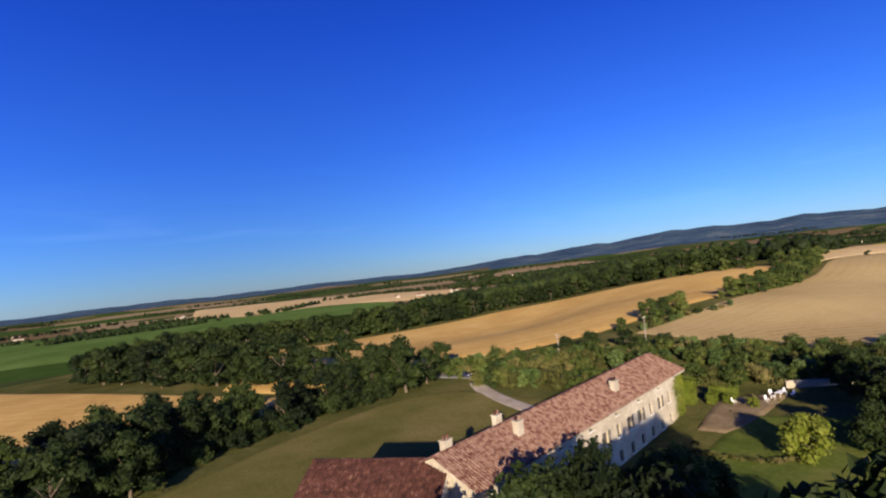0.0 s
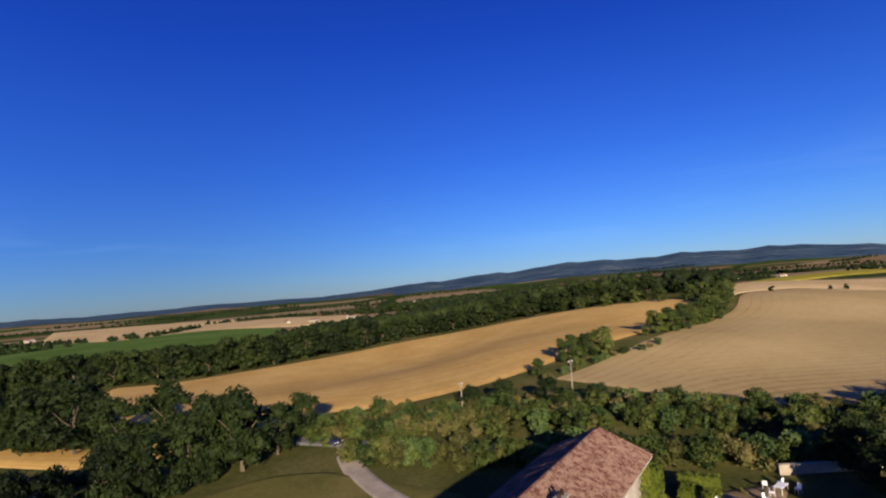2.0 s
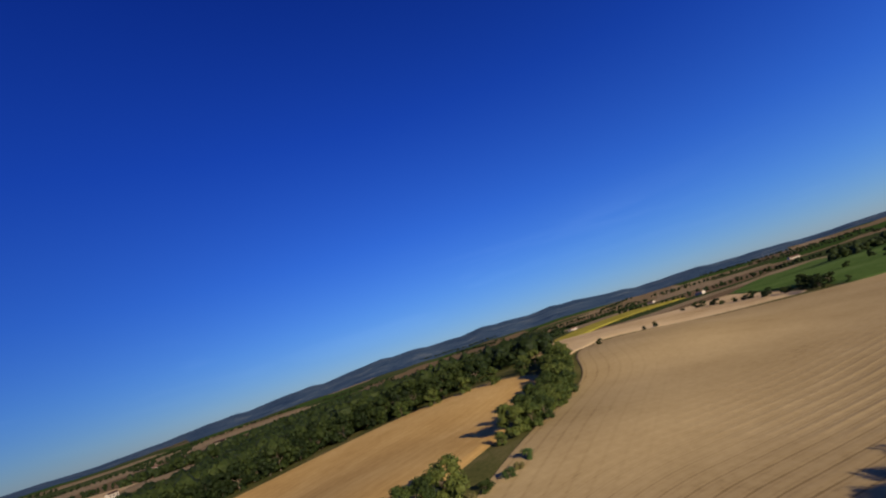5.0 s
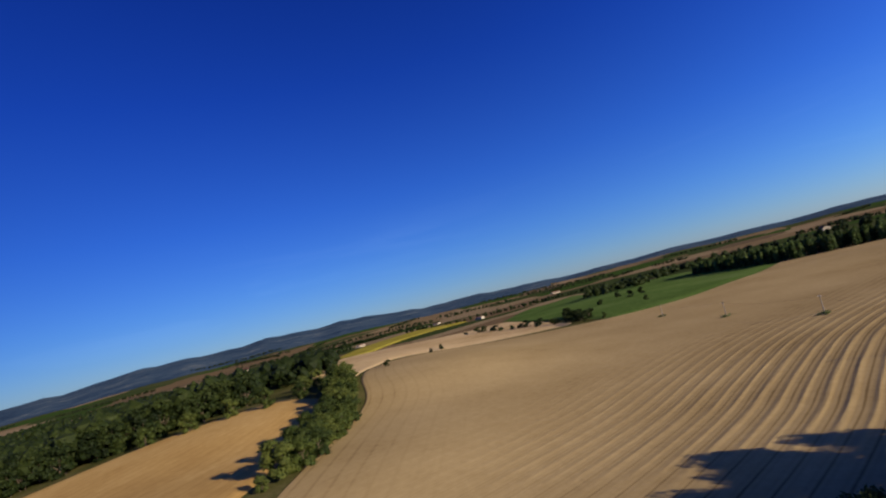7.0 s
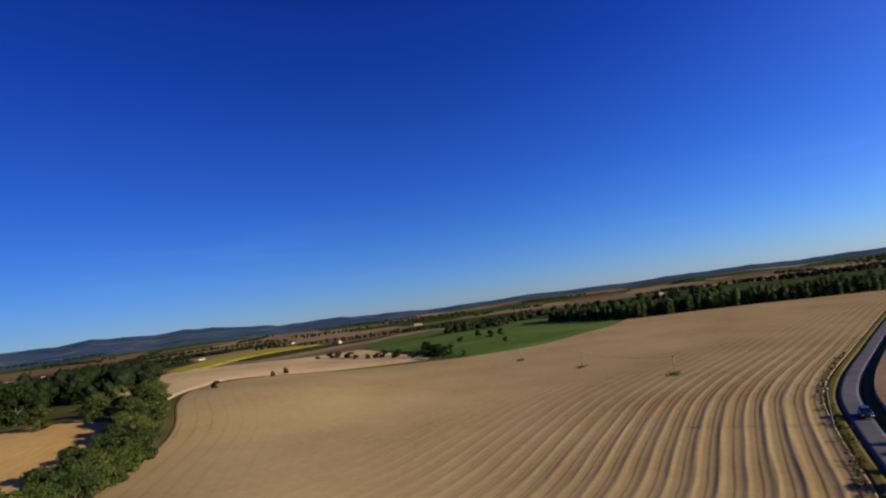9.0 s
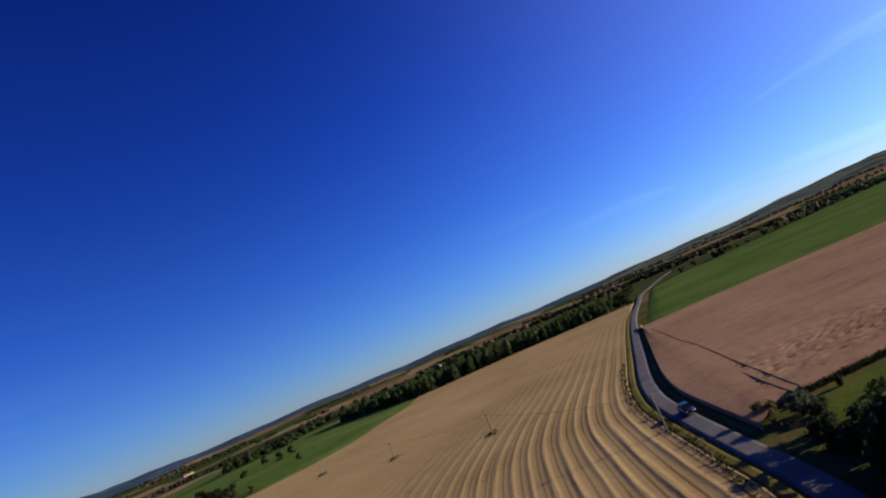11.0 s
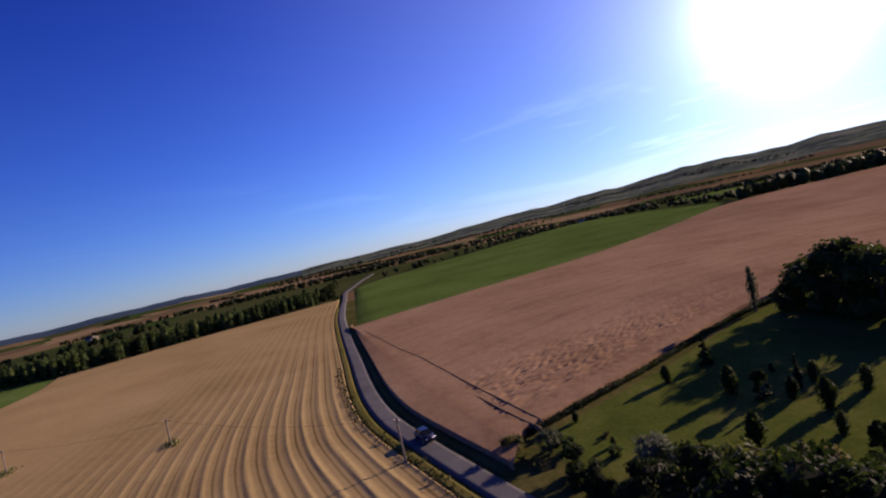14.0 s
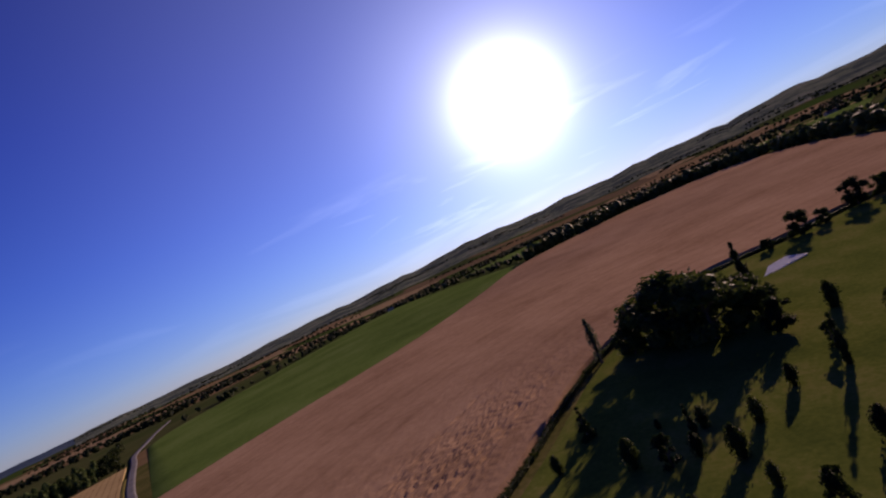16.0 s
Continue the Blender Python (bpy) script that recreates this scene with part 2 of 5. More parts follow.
def glass_material():
    m = bpy.data.materials.new("window_glass")
    m.use_nodes = True
    b = m.node_tree.nodes["Principled BSDF"]
    b.inputs["Base Color"].default_value = (0.015, 0.018, 0.022, 1)
    b.inputs["Roughness"].default_value = 0.06
    return m


M_GLASS = glass_material()


def plain_material():
    """The open country: a mosaic of fields, pasture and scrub."""
    m = bpy.data.materials.new("country_mosaic")
    m.use_nodes = True
    nn, ll = m.node_tree.nodes, m.node_tree.links
    b = nn["Principled BSDF"]
    b.inputs["Roughness"].default_value, b.inputs["Specular IOR Level"].default_value = 1.0, 0.0
    c = nn.new("ShaderNodeTexCoord")
    mp = nn.new("ShaderNodeMapping")
    mp.inputs["Scale"].default_value = (0.0032, 0.0052, 0)
    mp.inputs["Rotation"].default_value = (0, 0, 0.6)
    ll.new(c.outputs["Object"], mp.inputs["Vector"])
    warp = nn.new("ShaderNodeTexNoise")
    warp.inputs["Scale"].default_value = 2.0
    ll.new(mp.outputs[0], warp.inputs["Vector"])
    mix = nn.new("ShaderNodeMix")
    mix.data_type = "VECTOR"
    mix.inputs["Factor"].default_value = 0.08
    ll.new(mp.outputs[0], mix.inputs["A"])
    ll.new(warp.outputs["Color"], mix.inputs["B"])
    v = nn.new("ShaderNodeTexVoronoi")
    v.distance = "MANHATTAN"
    v.inputs["Scale"].default_value = 1.0
    ll.new(mix.outputs["Result"], v.inputs["Vector"])
    sep = nn.new("ShaderNodeSeparateColor")
    ll.new(v.outputs["Color"], sep.inputs[0])
    ramp = nn.new("ShaderNodeValToRGB")
    ramp.color_ramp.interpolation = "CONSTANT"
    el = ramp.color_ramp.elements
    cols = [(0.0, (0.2, 0.14, 0.07)), (0.15, (0.045, 0.062, 0.02)), (0.36, (0.16, 0.11, 0.055)), (0.45, (0.04, 0.075, 0.016)), (0.68, (0.26, 0.19, 0.1)),
            (0.77, (0.06, 0.07, 0.025)), (0.92, (0.14, 0.1, 0.055))]
    while len(el) < len(cols):
        el.new(0.5)
    for e, (p, col) in zip(el, cols):
        e.position, e.color = p, (*col, 1)
    ll.new(sep.outputs[0], ramp.inputs[0])
    n2 = nn.new("ShaderNodeTexNoise")
    n2.inputs["Scale"].default_value, n2.inputs["Detail"].default_value = 0.05, 6
    ll.new(c.outputs["Object"], n2.inputs["Vector"])
    mul = nn.new("ShaderNodeMix")
    mul.data_type, mul.blend_type = "RGBA", "OVERLAY"
    mul.inputs["Factor"].default_value = 0.3
    ll.new(ramp.outputs[0], mul.inputs["A"])
    ll.new(n2.outputs["Fac"], mul.inputs["B"])
    ll.new(mul.outputs["Result"], b.inputs["Base Color"])
    return m


M_PLAIN = plain_material()

# ---- terrain ----
CP = np.array([(20, 70, -4.2), (35, 90, -4.2), (50, 70, -4.2), (0, 50, -4.5), (-10, 90, -4.6), (-30, 140, -5), (30, 125, -2.4), (64, 104, -2.4),
               (85, 104, -1.6), (50, 140, 2.4), (95, 179, 6), (171, 244, 9.5), (210, 340, 9), (300, 420, 5), (425, 486, -4), (527, 463, -10),
               (185, 75, 0), (257, 117, -1), (281, 152, 0), (310, 207, 1.5), (386, 223, 1), (447, 155, -2), (440, 7, -1), (323, 43, -1),
               (150, 50, 0), (156, -11, 0.5), (165, 75, 0), (32, 476, -8), (0, 250, -7), (-100, 300, -9), (0, 1070, -15), (280, 1085, -18), (-450, 800, -15)], float)
CP2 = np.array([(60, 0, -3), (0, 0, -5), (100, 60, -2), (120, 100, -0.6), (800, -200, 0), (300, -300, 3), (900, 500, -12), (125, 45, -0.8), (-100, 120, -4), (-250, 250, -6)], float)
CP = np.vstack([CP, CP2])
RIDGE = np.array([(-60, 0.1), (-10, 0.05), (0, 0.1), (3, 0.4), (9, 0.9), (15, 1.35), (22, 1.75), (30, 1.9), (36, 1.8), (43, 1.6), (50, 0.9), (58, 0.45), (66, 0.1), (100, 0.0),
                  (112, 0.05), (120, 0.35), (128, 0.7), (138, 1.2), (150, 1.7), (160, 1.65), (168, 1.75), (178, 2.0), (190, 1.9), (215, 1.6), (260, 1.0), (300, 0.1)])


def ground_z(x, y):
    x, y = np.asarray(x, float), np.asarray(y, float)
    num = np.zeros(x.shape)
    den = np.zeros(x.shape)
    for cx, cy, cz in CP:
        w = 1.0 / ((x - cx) ** 2 + (y - cy) ** 2 + 1500.0) ** 2
        num += w * cz
        den += w
    z = num / den
    dx, dy = x - 80, y - 90
    r = np.hypot(dx, dy)
    az = (np.degrees(np.arctan2(dx, dy)) + 60) % 360 - 60
    el = np.interp(az, RIDGE[:, 0], RIDGE[:, 1])
    bumps = 1 + 0.07 * np.sin(az * 0.6) + 0.05 * np.sin(az * 1.7 + 1) + 0.035 * np.sin(az * 5.1)
    k = np.clip((r - 1500) / 2700, 0, 1)
    k = k * k * (3 - 2 * k)
    top = 9 + np.tan(np.radians(el)) * 4200 * 0.72 * bumps + 5 * np.sin(az * 0.35) + 3.5 * np.sin(az * 0.9 + 2) + 2 * np.sin(az * 2.6)
    far = np.clip((r - 700) / 800, 0, 1)
    z = z * (1 - far) + far * -16
    return z * (1 - k) + top * k


def gz(x, y):
    return float(ground_z(np.array([x]), np.array([y]))[0])


def mesh_object(name, verts, faces, material, uvs=None, parent=None, smooth=True, label=""):
    me = bpy.data.meshes.new(name)
    me.from_pydata([tuple(v) for v in verts], [], [tuple(f) for f in faces])
    me.materials.append(material)
    if smooth:
        me.polygons.foreach_set("use_smooth", [True] * len(me.polygons))
    if uvs is not None:
        layer = me.uv_layers.new(name="UVMap")
        idx = np.zeros(len(me.loops), dtype=np.int32)
        me.loops.foreach_get("vertex_index", idx)
        layer.data.foreach_set("uv", np.asarray(uvs, float)[idx].ravel())
    me.update()
    ob = new(name, me)
    if parent is not None:
        ob.parent = parent
    if label:
        ob["label"] = label
    return ob


def part(name, bm, material, parent=None, label="", smooth=False):
    me = bpy.data.meshes.new(name)
    bmesh.ops.recalc_face_normals(bm, faces=bm.faces)
    bm.to_mesh(me)
    bm.free()
    me.materials.append(material)
    if smooth:
        me.polygons.foreach_set("use_smooth", [True] * len(me.polygons))
    ob = new(name, me)
    if parent is not None:
        ob.parent = parent
    if label:
        ob["label"] = label
    return ob


def grid_faces(nu, nv):
    i = np.arange((nu - 1) * (nv - 1))
    a = (i // (nv - 1)) * nv + i % (nv - 1)
    return np.stack([a, a + nv, a + nv + 1, a + 1], 1)


def terrain():
    na = 288
    radii = [0.0]
    while radii[-1] < 4850:
        radii.append(radii[-1] + max(3.0, radii[-1] * 0.032))
    rr = np.array(radii[1:])
    ang = np.linspace(0, 2 * math.pi, na, endpoint=False)
    xs = 110 + rr[:, None] * np.sin(ang)[None]
    ys = 110 + rr[:, None] * np.cos(ang)[None]
    zs = ground_z(xs, ys)
    verts = np.concatenate([[[110, 110, gz(110, 110)]], np.stack([xs, ys, zs], -1).reshape(-1, 3)])
    faces = [(0, 1 + (k + 1) % na, 1 + k) for k in range(na)]
    for j in range(len(rr) - 1):
        for k in range(na):
            k2 = (k + 1) % na
            faces.append((1 + j * na + k, 1 + j * na + k2, 1 + (j + 1) * na + k2, 1 + (j + 1) * na + k))
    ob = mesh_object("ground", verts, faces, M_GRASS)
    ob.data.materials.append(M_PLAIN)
    ob.data.materials.append(M_HILL_HAZE)
    ob.data.materials.append(M_SLOPE_HAZE)
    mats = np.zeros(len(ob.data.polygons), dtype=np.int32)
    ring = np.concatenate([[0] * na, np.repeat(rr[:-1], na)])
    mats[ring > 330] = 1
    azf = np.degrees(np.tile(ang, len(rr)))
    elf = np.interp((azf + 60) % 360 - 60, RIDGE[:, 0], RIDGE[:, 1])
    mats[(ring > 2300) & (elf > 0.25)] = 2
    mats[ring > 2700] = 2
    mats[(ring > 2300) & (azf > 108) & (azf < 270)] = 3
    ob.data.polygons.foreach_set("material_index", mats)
    return tagged(ob, "rolling dry grassland and farmland reaching distant hills", "ground", kind="structure")


terrain()


def resample(pts, n):
    """A smooth polyline through pts with n even points."""
    p = np.array(pts, float)
    q = []
    for i in range(len(p) - 1):
        a, b_, c, d = p[max(i - 1, 0)], p[i], p[i + 1], p[min(i + 2, len(p) - 1)]
        for t in np.linspace(0, 1, 24, endpoint=False):
            q.append(0.5 * ((2 * b_) + (c - a) * t + (2 * a - 5 * b_ + 4 * c - d) * t * t + (3 * b_ - a - 3 * c + d) * t ** 3))
    q.append(p[-1])
    q = np.array(q)
    s = np.concatenate([[0], np.cumsum(np.linalg.norm(np.diff(q, axis=0), axis=1))])
    t = np.linspace(0, s[-1], n)
    return np.stack([np.interp(t, s, q[:, 0]), np.interp(t, s, q[:, 1])], 1)


def line_distance(x, y, line):
    """How far each place lies from a polyline."""
    best = np.full(x.shape, 1e9)
    for (ax, ay), (bx, by) in zip(line, line[1:]):
        dx, dy = bx - ax, by - ay
        t = np.clip(((x - ax) * dx + (y - ay) * dy) / (dx * dx + dy * dy + 1e-9), 0, 1)
        best = np.minimum(best, np.hypot(x - ax - t * dx, y - ay - t * dy))
    return best


def strip(name, a, b, material, nu=60, nv=40, lift=0.12, label="", category="field", relief=None, edge=0.0, skirt="abse", rows=0.0):
    """A sheet between two edges, draped on the ground. V runs in metres from edge a to edge b; with rows, V and U are true distances
    from both edges, and the sheet is fine over that many metres beside edge a."""
    A, B = resample(a, nu), resample(b, nu)
    t = np.linspace(0, 1, nv)
    if rows:
        tg = np.gradient(A, axis=0)
        tg /= np.linalg.norm(tg, axis=1)[:, None]
        depth = np.abs((B - A)[:, 0] * -tg[:, 1] + (B - A)[:, 1] * tg[:, 0])
        fine = np.minimum(rows / depth, 0.92)
        nf = int(nv * 0.82)
        t = np.concatenate([np.linspace(0, 1, nf)[None] * fine[:, None], fine[:, None] + (1 - fine)[:, None] * np.linspace(0, 1, nv - nf + 1)[None, 1:]], 1)
    else:
        t = np.repeat(t[None], nu, 0)
    xy = A[:, None] * (1 - t)[..., None] + B[:, None] * t[..., None]
    x, y = xy[..., 0], xy[..., 1]
    dist = np.hypot(x - 110, y - 110)
    width = float(np.median(np.linalg.norm(A - B, axis=1)))
    length = float(np.linalg.norm(np.diff(A, axis=0), axis=1).sum())
    z = ground_z(x, y) + lift + 0.0013 * dist
    U = np.repeat(np.linspace(0, length, nu)[:, None], nv, 1)
    V = t * width
    W = width - V
    if rows:
        V, W = line_distance(x, y, A[::3]), line_distance(x, y, B[::3])
    if relief is not None:
        z = z + relief(U, V, x, y)
    drop = lift + 0.3 + edge
    for key, rim in (("s", np.s_[0]), ("e", np.s_[-1]), ("a", np.s_[:, 0]), ("b", np.s_[:, -1])):
        if key in skirt:
            z[rim] -= drop
    verts = np.stack([x, y, z], -1).reshape(-1, 3)
    ob = mesh_object(name, verts, grid_faces(nu, nv), material, np.stack([W, V], -1).reshape(-1, 2))
    return tagged(ob, label, category, kind="structure")


def swaths(spacing, height):
    def f(U, V, x, y):
        near = np.clip((300 - x) / 140, 0, 1) * np.clip((x - 85) / 50, 0.25, 1) * np.exp(-(V / 52.0) ** 2)
        row = np.floor(V / spacing)
        near = near * (0.85 + 0.2 * np.sin(row * 2.7) * np.sin(U * 0.05 + row))
        ph = (V / spacing + 0.05 * np.sin(row * 1.9) + 0.015 * np.sin(U * 0.23 + row * 1.3)) % 1.0
        ridge = np.exp(-((ph - 0.02) / 0.16) ** 2) + np.exp(-((ph - 1.02) / 0.16) ** 2)
        return near * height * ridge * (0.9 + 0.1 * np.sin(U * 0.31 + row * 2.1))
    return f


def rough_crop(h):
    """Standing crop, wind-flattened in small ragged hollows in a band beside the garden."""
    def f(U, V, x, y):
        out = np.full(x.shape, h)
        for k in np.ndindex(x.shape):
            px, py, v = x[k], y[k], V[k]
            if v > 44 or py < -20 or py > 74:
                continue
            band = math.exp(-((v - 15 - 0.08 * (py - 40)) / 9.5) ** 2) * min(1.0, max(0.0, (py + 8) / 55))
            n = noise.noise(Vector((px * 1.7, py * 0.85, 3.0))) + 0.6 * noise.noise(Vector((px * 0.4, py * 0.16, 9.0)))
            out[k] += -0.27 * band * min(1.0, max(0.0, (n - 0.05) * 3.0)) + 0.05 * noise.noise(Vector((px * 0.8, py * 0.8, 1.0)))
            for c in (7.0, 8.9, 23.0):
                out[k] -= 0.34 * math.exp(-((v - c - 0.3 * math.sin(py * 0.2)) / 0.35) ** 2) * min(1.0, max(0.0, (py + 5) / 30)) * (0.5 + 0.5 * math.sin(py * 0.9 + c))
        return out
    return f


ROAD = [(-12, 150), (4, 135), (20, 123), (40, 111), (62, 101), (85, 93), (108, 87.5), (128, 83.5), (143, 82), (158, 80.3), (174, 77.8), (190, 73.3), (206, 67.6), (226, 60),
        (262, 46.5), (300, 32), (345, 14), (395, -8), (450, -33), (500, -55), (550, -85), (610, -122), (680, -170)]


def offset(pts, d):
    p = np.array(pts, float)
    tg = np.gradient(p, axis=0)
    tg /= np.linalg.norm(tg, axis=1)[:, None]
    return p + d * np.stack([-tg[:, 1], tg[:, 0]], 1)


# big stubble field: from the lane's verge up to the hedge and crest
strip("stubble_field", [tuple(p) for p in offset(ROAD[5:19], 3.7)],
      [(52, 152.5), (75.5, 165.5), (95.5, 177.5), (123.5, 196), (147.5, 212), (172.5, 239), (203, 265), (240, 277), (272, 248), (289, 196), (316, 167), (350, 154), (400, 144), (468, 136)],
      M_STUBBLE, 240, 480, 0.1, "wide harvested tan stubble field with straw rows", relief=swaths(3.1, 0.17), rows=75.0)
strip("wheat_field", [(-70, 160), (-42, 146), (-26, 149), (-12, 160), (2, 161), (14, 155), (38, 159), (58, 169), (96, 186), (122, 208), (150, 234)],
      [(-95, 292), (-60, 284), (-30, 290), (0, 305), (33, 320), (66, 316), (98, 304), (130, 285), (156, 258)], M_WHEAT, 90, 50, 0.25, "ripe golden orange wheat field beside the wood")
strip("gold_field", [(-230, 246), (-150, 200), (-88, 164), (-44, 141)], [(-135, 88), (-104, 96), (-74, 108), (-36, 128)], M_WHEAT, 40, 30, 0.25, "mown golden field with curved rows")
strip("brown_field", [(148.5, 73), (149, 46), (149.5, 9), (136, -30), (119, -46), (101, -66), (68, -92)], [(292, 32), (289, -14), (281, -85), (284, -180), (284, -272), (222, -375), (150, -395), (95, -300), (66, -160)],
      M_BROWN, 460, 270, 0.12, "brown ripe crop field with flattened patches", relief=rough_crop(0.8), skirt="ab", edge=0.8, rows=44.0)
strip("brown_field", [tuple(p) for p in offset(ROAD[8:16], -3.6)], [(147.5, 72.4), (172, 64.0), (188, 59.5), (204, 55), (222, 51), (244, 45), (270, 38), (292, 32.5)],
      M_BROWN, 140, 60, 0.78, "brown ripe crop along the lane", skirt="a", relief=lambda U, V, x, y: 0.22 * np.clip(V / 4, 0, 1))
for c in (0.0, 1.9):
    strip("wheel_track", [(146 + c, 70.5 - c), (156, 68.6 - c), (172, 64.6 - c), (188, 60.2 - c), (204, 55.8 - c), (222, 51.7 - c), (244, 45.7 - c), (270, 38.7 - c)],
          [(146 + c, 69.9 - c), (156, 68.0 - c), (172, 64.0 - c), (188, 59.6 - c), (204, 55.2 - c), (222, 51.1 - c), (244, 45.1 - c), (270, 38.1 - c)], M_EARTH, 120, 4, 0.98, "bare earth wheel track through the crop", "track", edge=-0.9)
strip("green_field", [(60, -400), (150, -430), (235, -420), (310, -320)], [(20, -640), (180, -680), (380, -700), (600, -640)], M_GREEN, 40, 30, 0.8, "green slope behind the far tree line")
strip("tan_field", [(-160, -140), (-20, -190), (45, -240)], [(-200, -420), (-60, -440), (35, -440)], M_BROWN, 40, 30, 0.8, "brown slope behind the garden")
strip("green_field", [(294, 29), (290.5, -14), (282.5, -85), (285.5, -180), (286, -268)], [(505, -66), (545, -110), (560, -200), (590, -350), (630, -500)], M_GREEN, 60, 50, 0.4, "bright green crop field beyond the brown field")
strip("green_field", [(288, 192), (316, 166), (352, 153), (402, 143), (490, 133)], [(340, 245), (420, 330), (560, 420), (760, 470), (900, 480)], M_GREEN, 50, 40, 0.5, "green crop meadow with a scrub patch")
strip("tan_field", [(168, 240), (205, 268), (245, 284), (278, 254), (296, 212)], [(215, 330), (330, 430), (470, 520), (520, 470), (480, 380)], M_STUBBLE_FAR, 50, 40, 0.3, "pale tan field behind the crest")
strip("sunflower_field", [(420, 520), (560, 600), (700, 640), (830, 650)], [(470, 600), (600, 700), (760, 800), (900, 830)], M_SUNFLOWER, 30, 20, 1.5, "yellow sunflower field far off")
strip("green_field", [(-330, 300), (-235, 330), (-150, 380), (-60, 430), (-30, 470)], [(-830, 760), (-600, 820), (-430, 880), (-250, 760), (-60, 600)], M_GREEN, 40, 30, 1.0, "large green crop field behind the tree belt")
strip("tan_field", [(-430, 900), (-250, 780), (-60, 615), (-10, 600)], [(-700, 1500), (-350, 1350), (-100, 1100), (60, 900)], M_STUBBLE_FAR, 40, 30, 1.0, "pale tan fields of the plain")
strip("lane", [tuple(p) for p in offset(ROAD, 1.85)], [tuple(p) for p in offset(ROAD, -1.85)], M_ASPHALT, 260, 9, 0.16, "narrow grey asphalt lane winding between the fields", "road")
strip("verge", [tuple(p) for p in offset(ROAD[5:18], 3.9)], [tuple(p) for p in offset(ROAD[5:18], 1.95)], M_LAWN_DRY, 160, 7, 0.14, "dry grassy roadside verge", "verge")
strip("verge", [tuple(p) for p in offset(ROAD[8:16], -1.95)], [tuple(p) for p in offset(ROAD[8:16], -3.9)], M_LAWN_DRY, 120, 7, 0.14, "dark weedy ditch beside the lane", "verge")
strip("lawn", [(146.8, 74), (147, 46), (147.5, 8), (133.5, -28.5), (117, -44), (99, -64)], [(96, 86), (92, 60), (90, 40), (85, 10), (75, -30), (60, -60)], M_LAWN, 60, 40, 0.08, "large shaded garden lawn with small trees", "lawn")
strip("lawn", [(-52, 70), (-42, 88), (-26, 112), (-10, 124), (4, 120)], [(-30, 40), (-22, 56), (-8, 75), (8, 90), (22, 104)], M_LAWN_DRY, 40, 30, 0.08, "dry mown lawn behind the farmhouse", "lawn")
strip("lawn", [(22, 62), (30, 70), (38, 78), (46, 84)], [(40, 44), (48, 52), (56, 64), (62, 76)], M_LAWN, 30, 20, 0.1, "green front lawn of the farmhouse", "lawn")
strip("forecourt", [(35.5, 80.5), (38, 84), (41, 88), (45, 93)], [(38.5, 77.5), (43, 79), (50, 84.5), (59, 92)], M_EARTH, 20, 12, 0.14, "pale earth terrace before the farmhouse", "terrace")
strip("drive", [(3, 129), (4.5, 119), (7.5, 109), (12, 99)], [(7, 128), (8.5, 120), (11.5, 111), (16, 102)], M_GRAVEL, 24, 8, 0.1, "pale gravel drive", "drive")

# ---- trees ----
RNG = np.random.default_rng(7)
ICO = bmesh.new()
bmesh.ops.create_icosphere(ICO, subdivisions=2, radius=1.0)
ICO_V = np.array([v.co[:] for v in ICO.verts])
ICO_F = np.array([[v.index for v in f.verts] for f in ICO.faces])
ICO.free()
ICO1 = bmesh.new()
bmesh.ops.create_icosphere(ICO1, subdivisions=1, radius=1.0)
ICO1_V = np.array([v.co[:] for v in ICO1.verts])
ICO1_F = np.array([[v.index for v in f.verts] for f in ICO1.faces])
ICO1.free()


def leaf_quads(centres, normals, size, rng):
    """One small leaf spray for each centre, turned about its normal."""
    n = len(centres)
    nrm = normals + rng.normal(0, 0.55, (n, 3))
    nrm /= np.linalg.norm(nrm, axis=1)[:, None]
    a = np.cross(nrm, rng.normal(0, 1, (n, 3)))
    a /= np.linalg.norm(a, axis=1)[:, None]
    b = np.cross(nrm, a)
    s = size * rng.uniform(0.55, 1.3, (n, 1))
    tip = centres + a * s * 1.15
    left, right, back = centres + b * s * 0.62, centres - b * s * 0.62, centres - a * s * 0.8
    verts = np.stack([tip, left + nrm * s * 0.18, back, right + nrm * s * 0.18], 1).reshape(-1, 3)
    faces = np.arange(4 * n).reshape(n, 4)
    return verts, faces


def crown_mesh(name, clumps, material, per_clump, leaf, seed, core=0.72, wild=1.12):
    """A crown of leaf sprays on uneven clumps: clumps are (x, y, z, rx, rz)."""
    rng = np.random.default_rng(seed)
    vs, fs, base = [], [], 0
    for x, y, z, rx, rz in clumps:
        v = ICO1_V * (1 + rng.uniform(-0.22, 0.22, (len(ICO1_V), 1))) * np.array([rx, rx, rz]) * core + (x, y, z)
        vs.append(v)
        fs += [tuple(f + base) for f in ICO1_F]
        base += len(v)
        d = rng.normal(0, 1, (per_clump, 3))
        d /= np.linalg.norm(d, axis=1)[:, None]
        d[:, 2] = np.where(d[:, 2] < -0.5, -d[:, 2], d[:, 2])
        c = d * np.array([rx, rx, rz]) * rng.uniform(0.72, wild, (per_clump, 1)) + (x, y, z)
        v, f = leaf_quads(c, d, leaf, rng)
        vs.append(v)
        fs += [tuple(q + base) for q in f]
        base += len(v)
    me = bpy.data.meshes.new(name)
    me.from_pydata(np.concatenate(vs).tolist(), [], fs)
    me.materials.append(material)
    me.update()
    return me


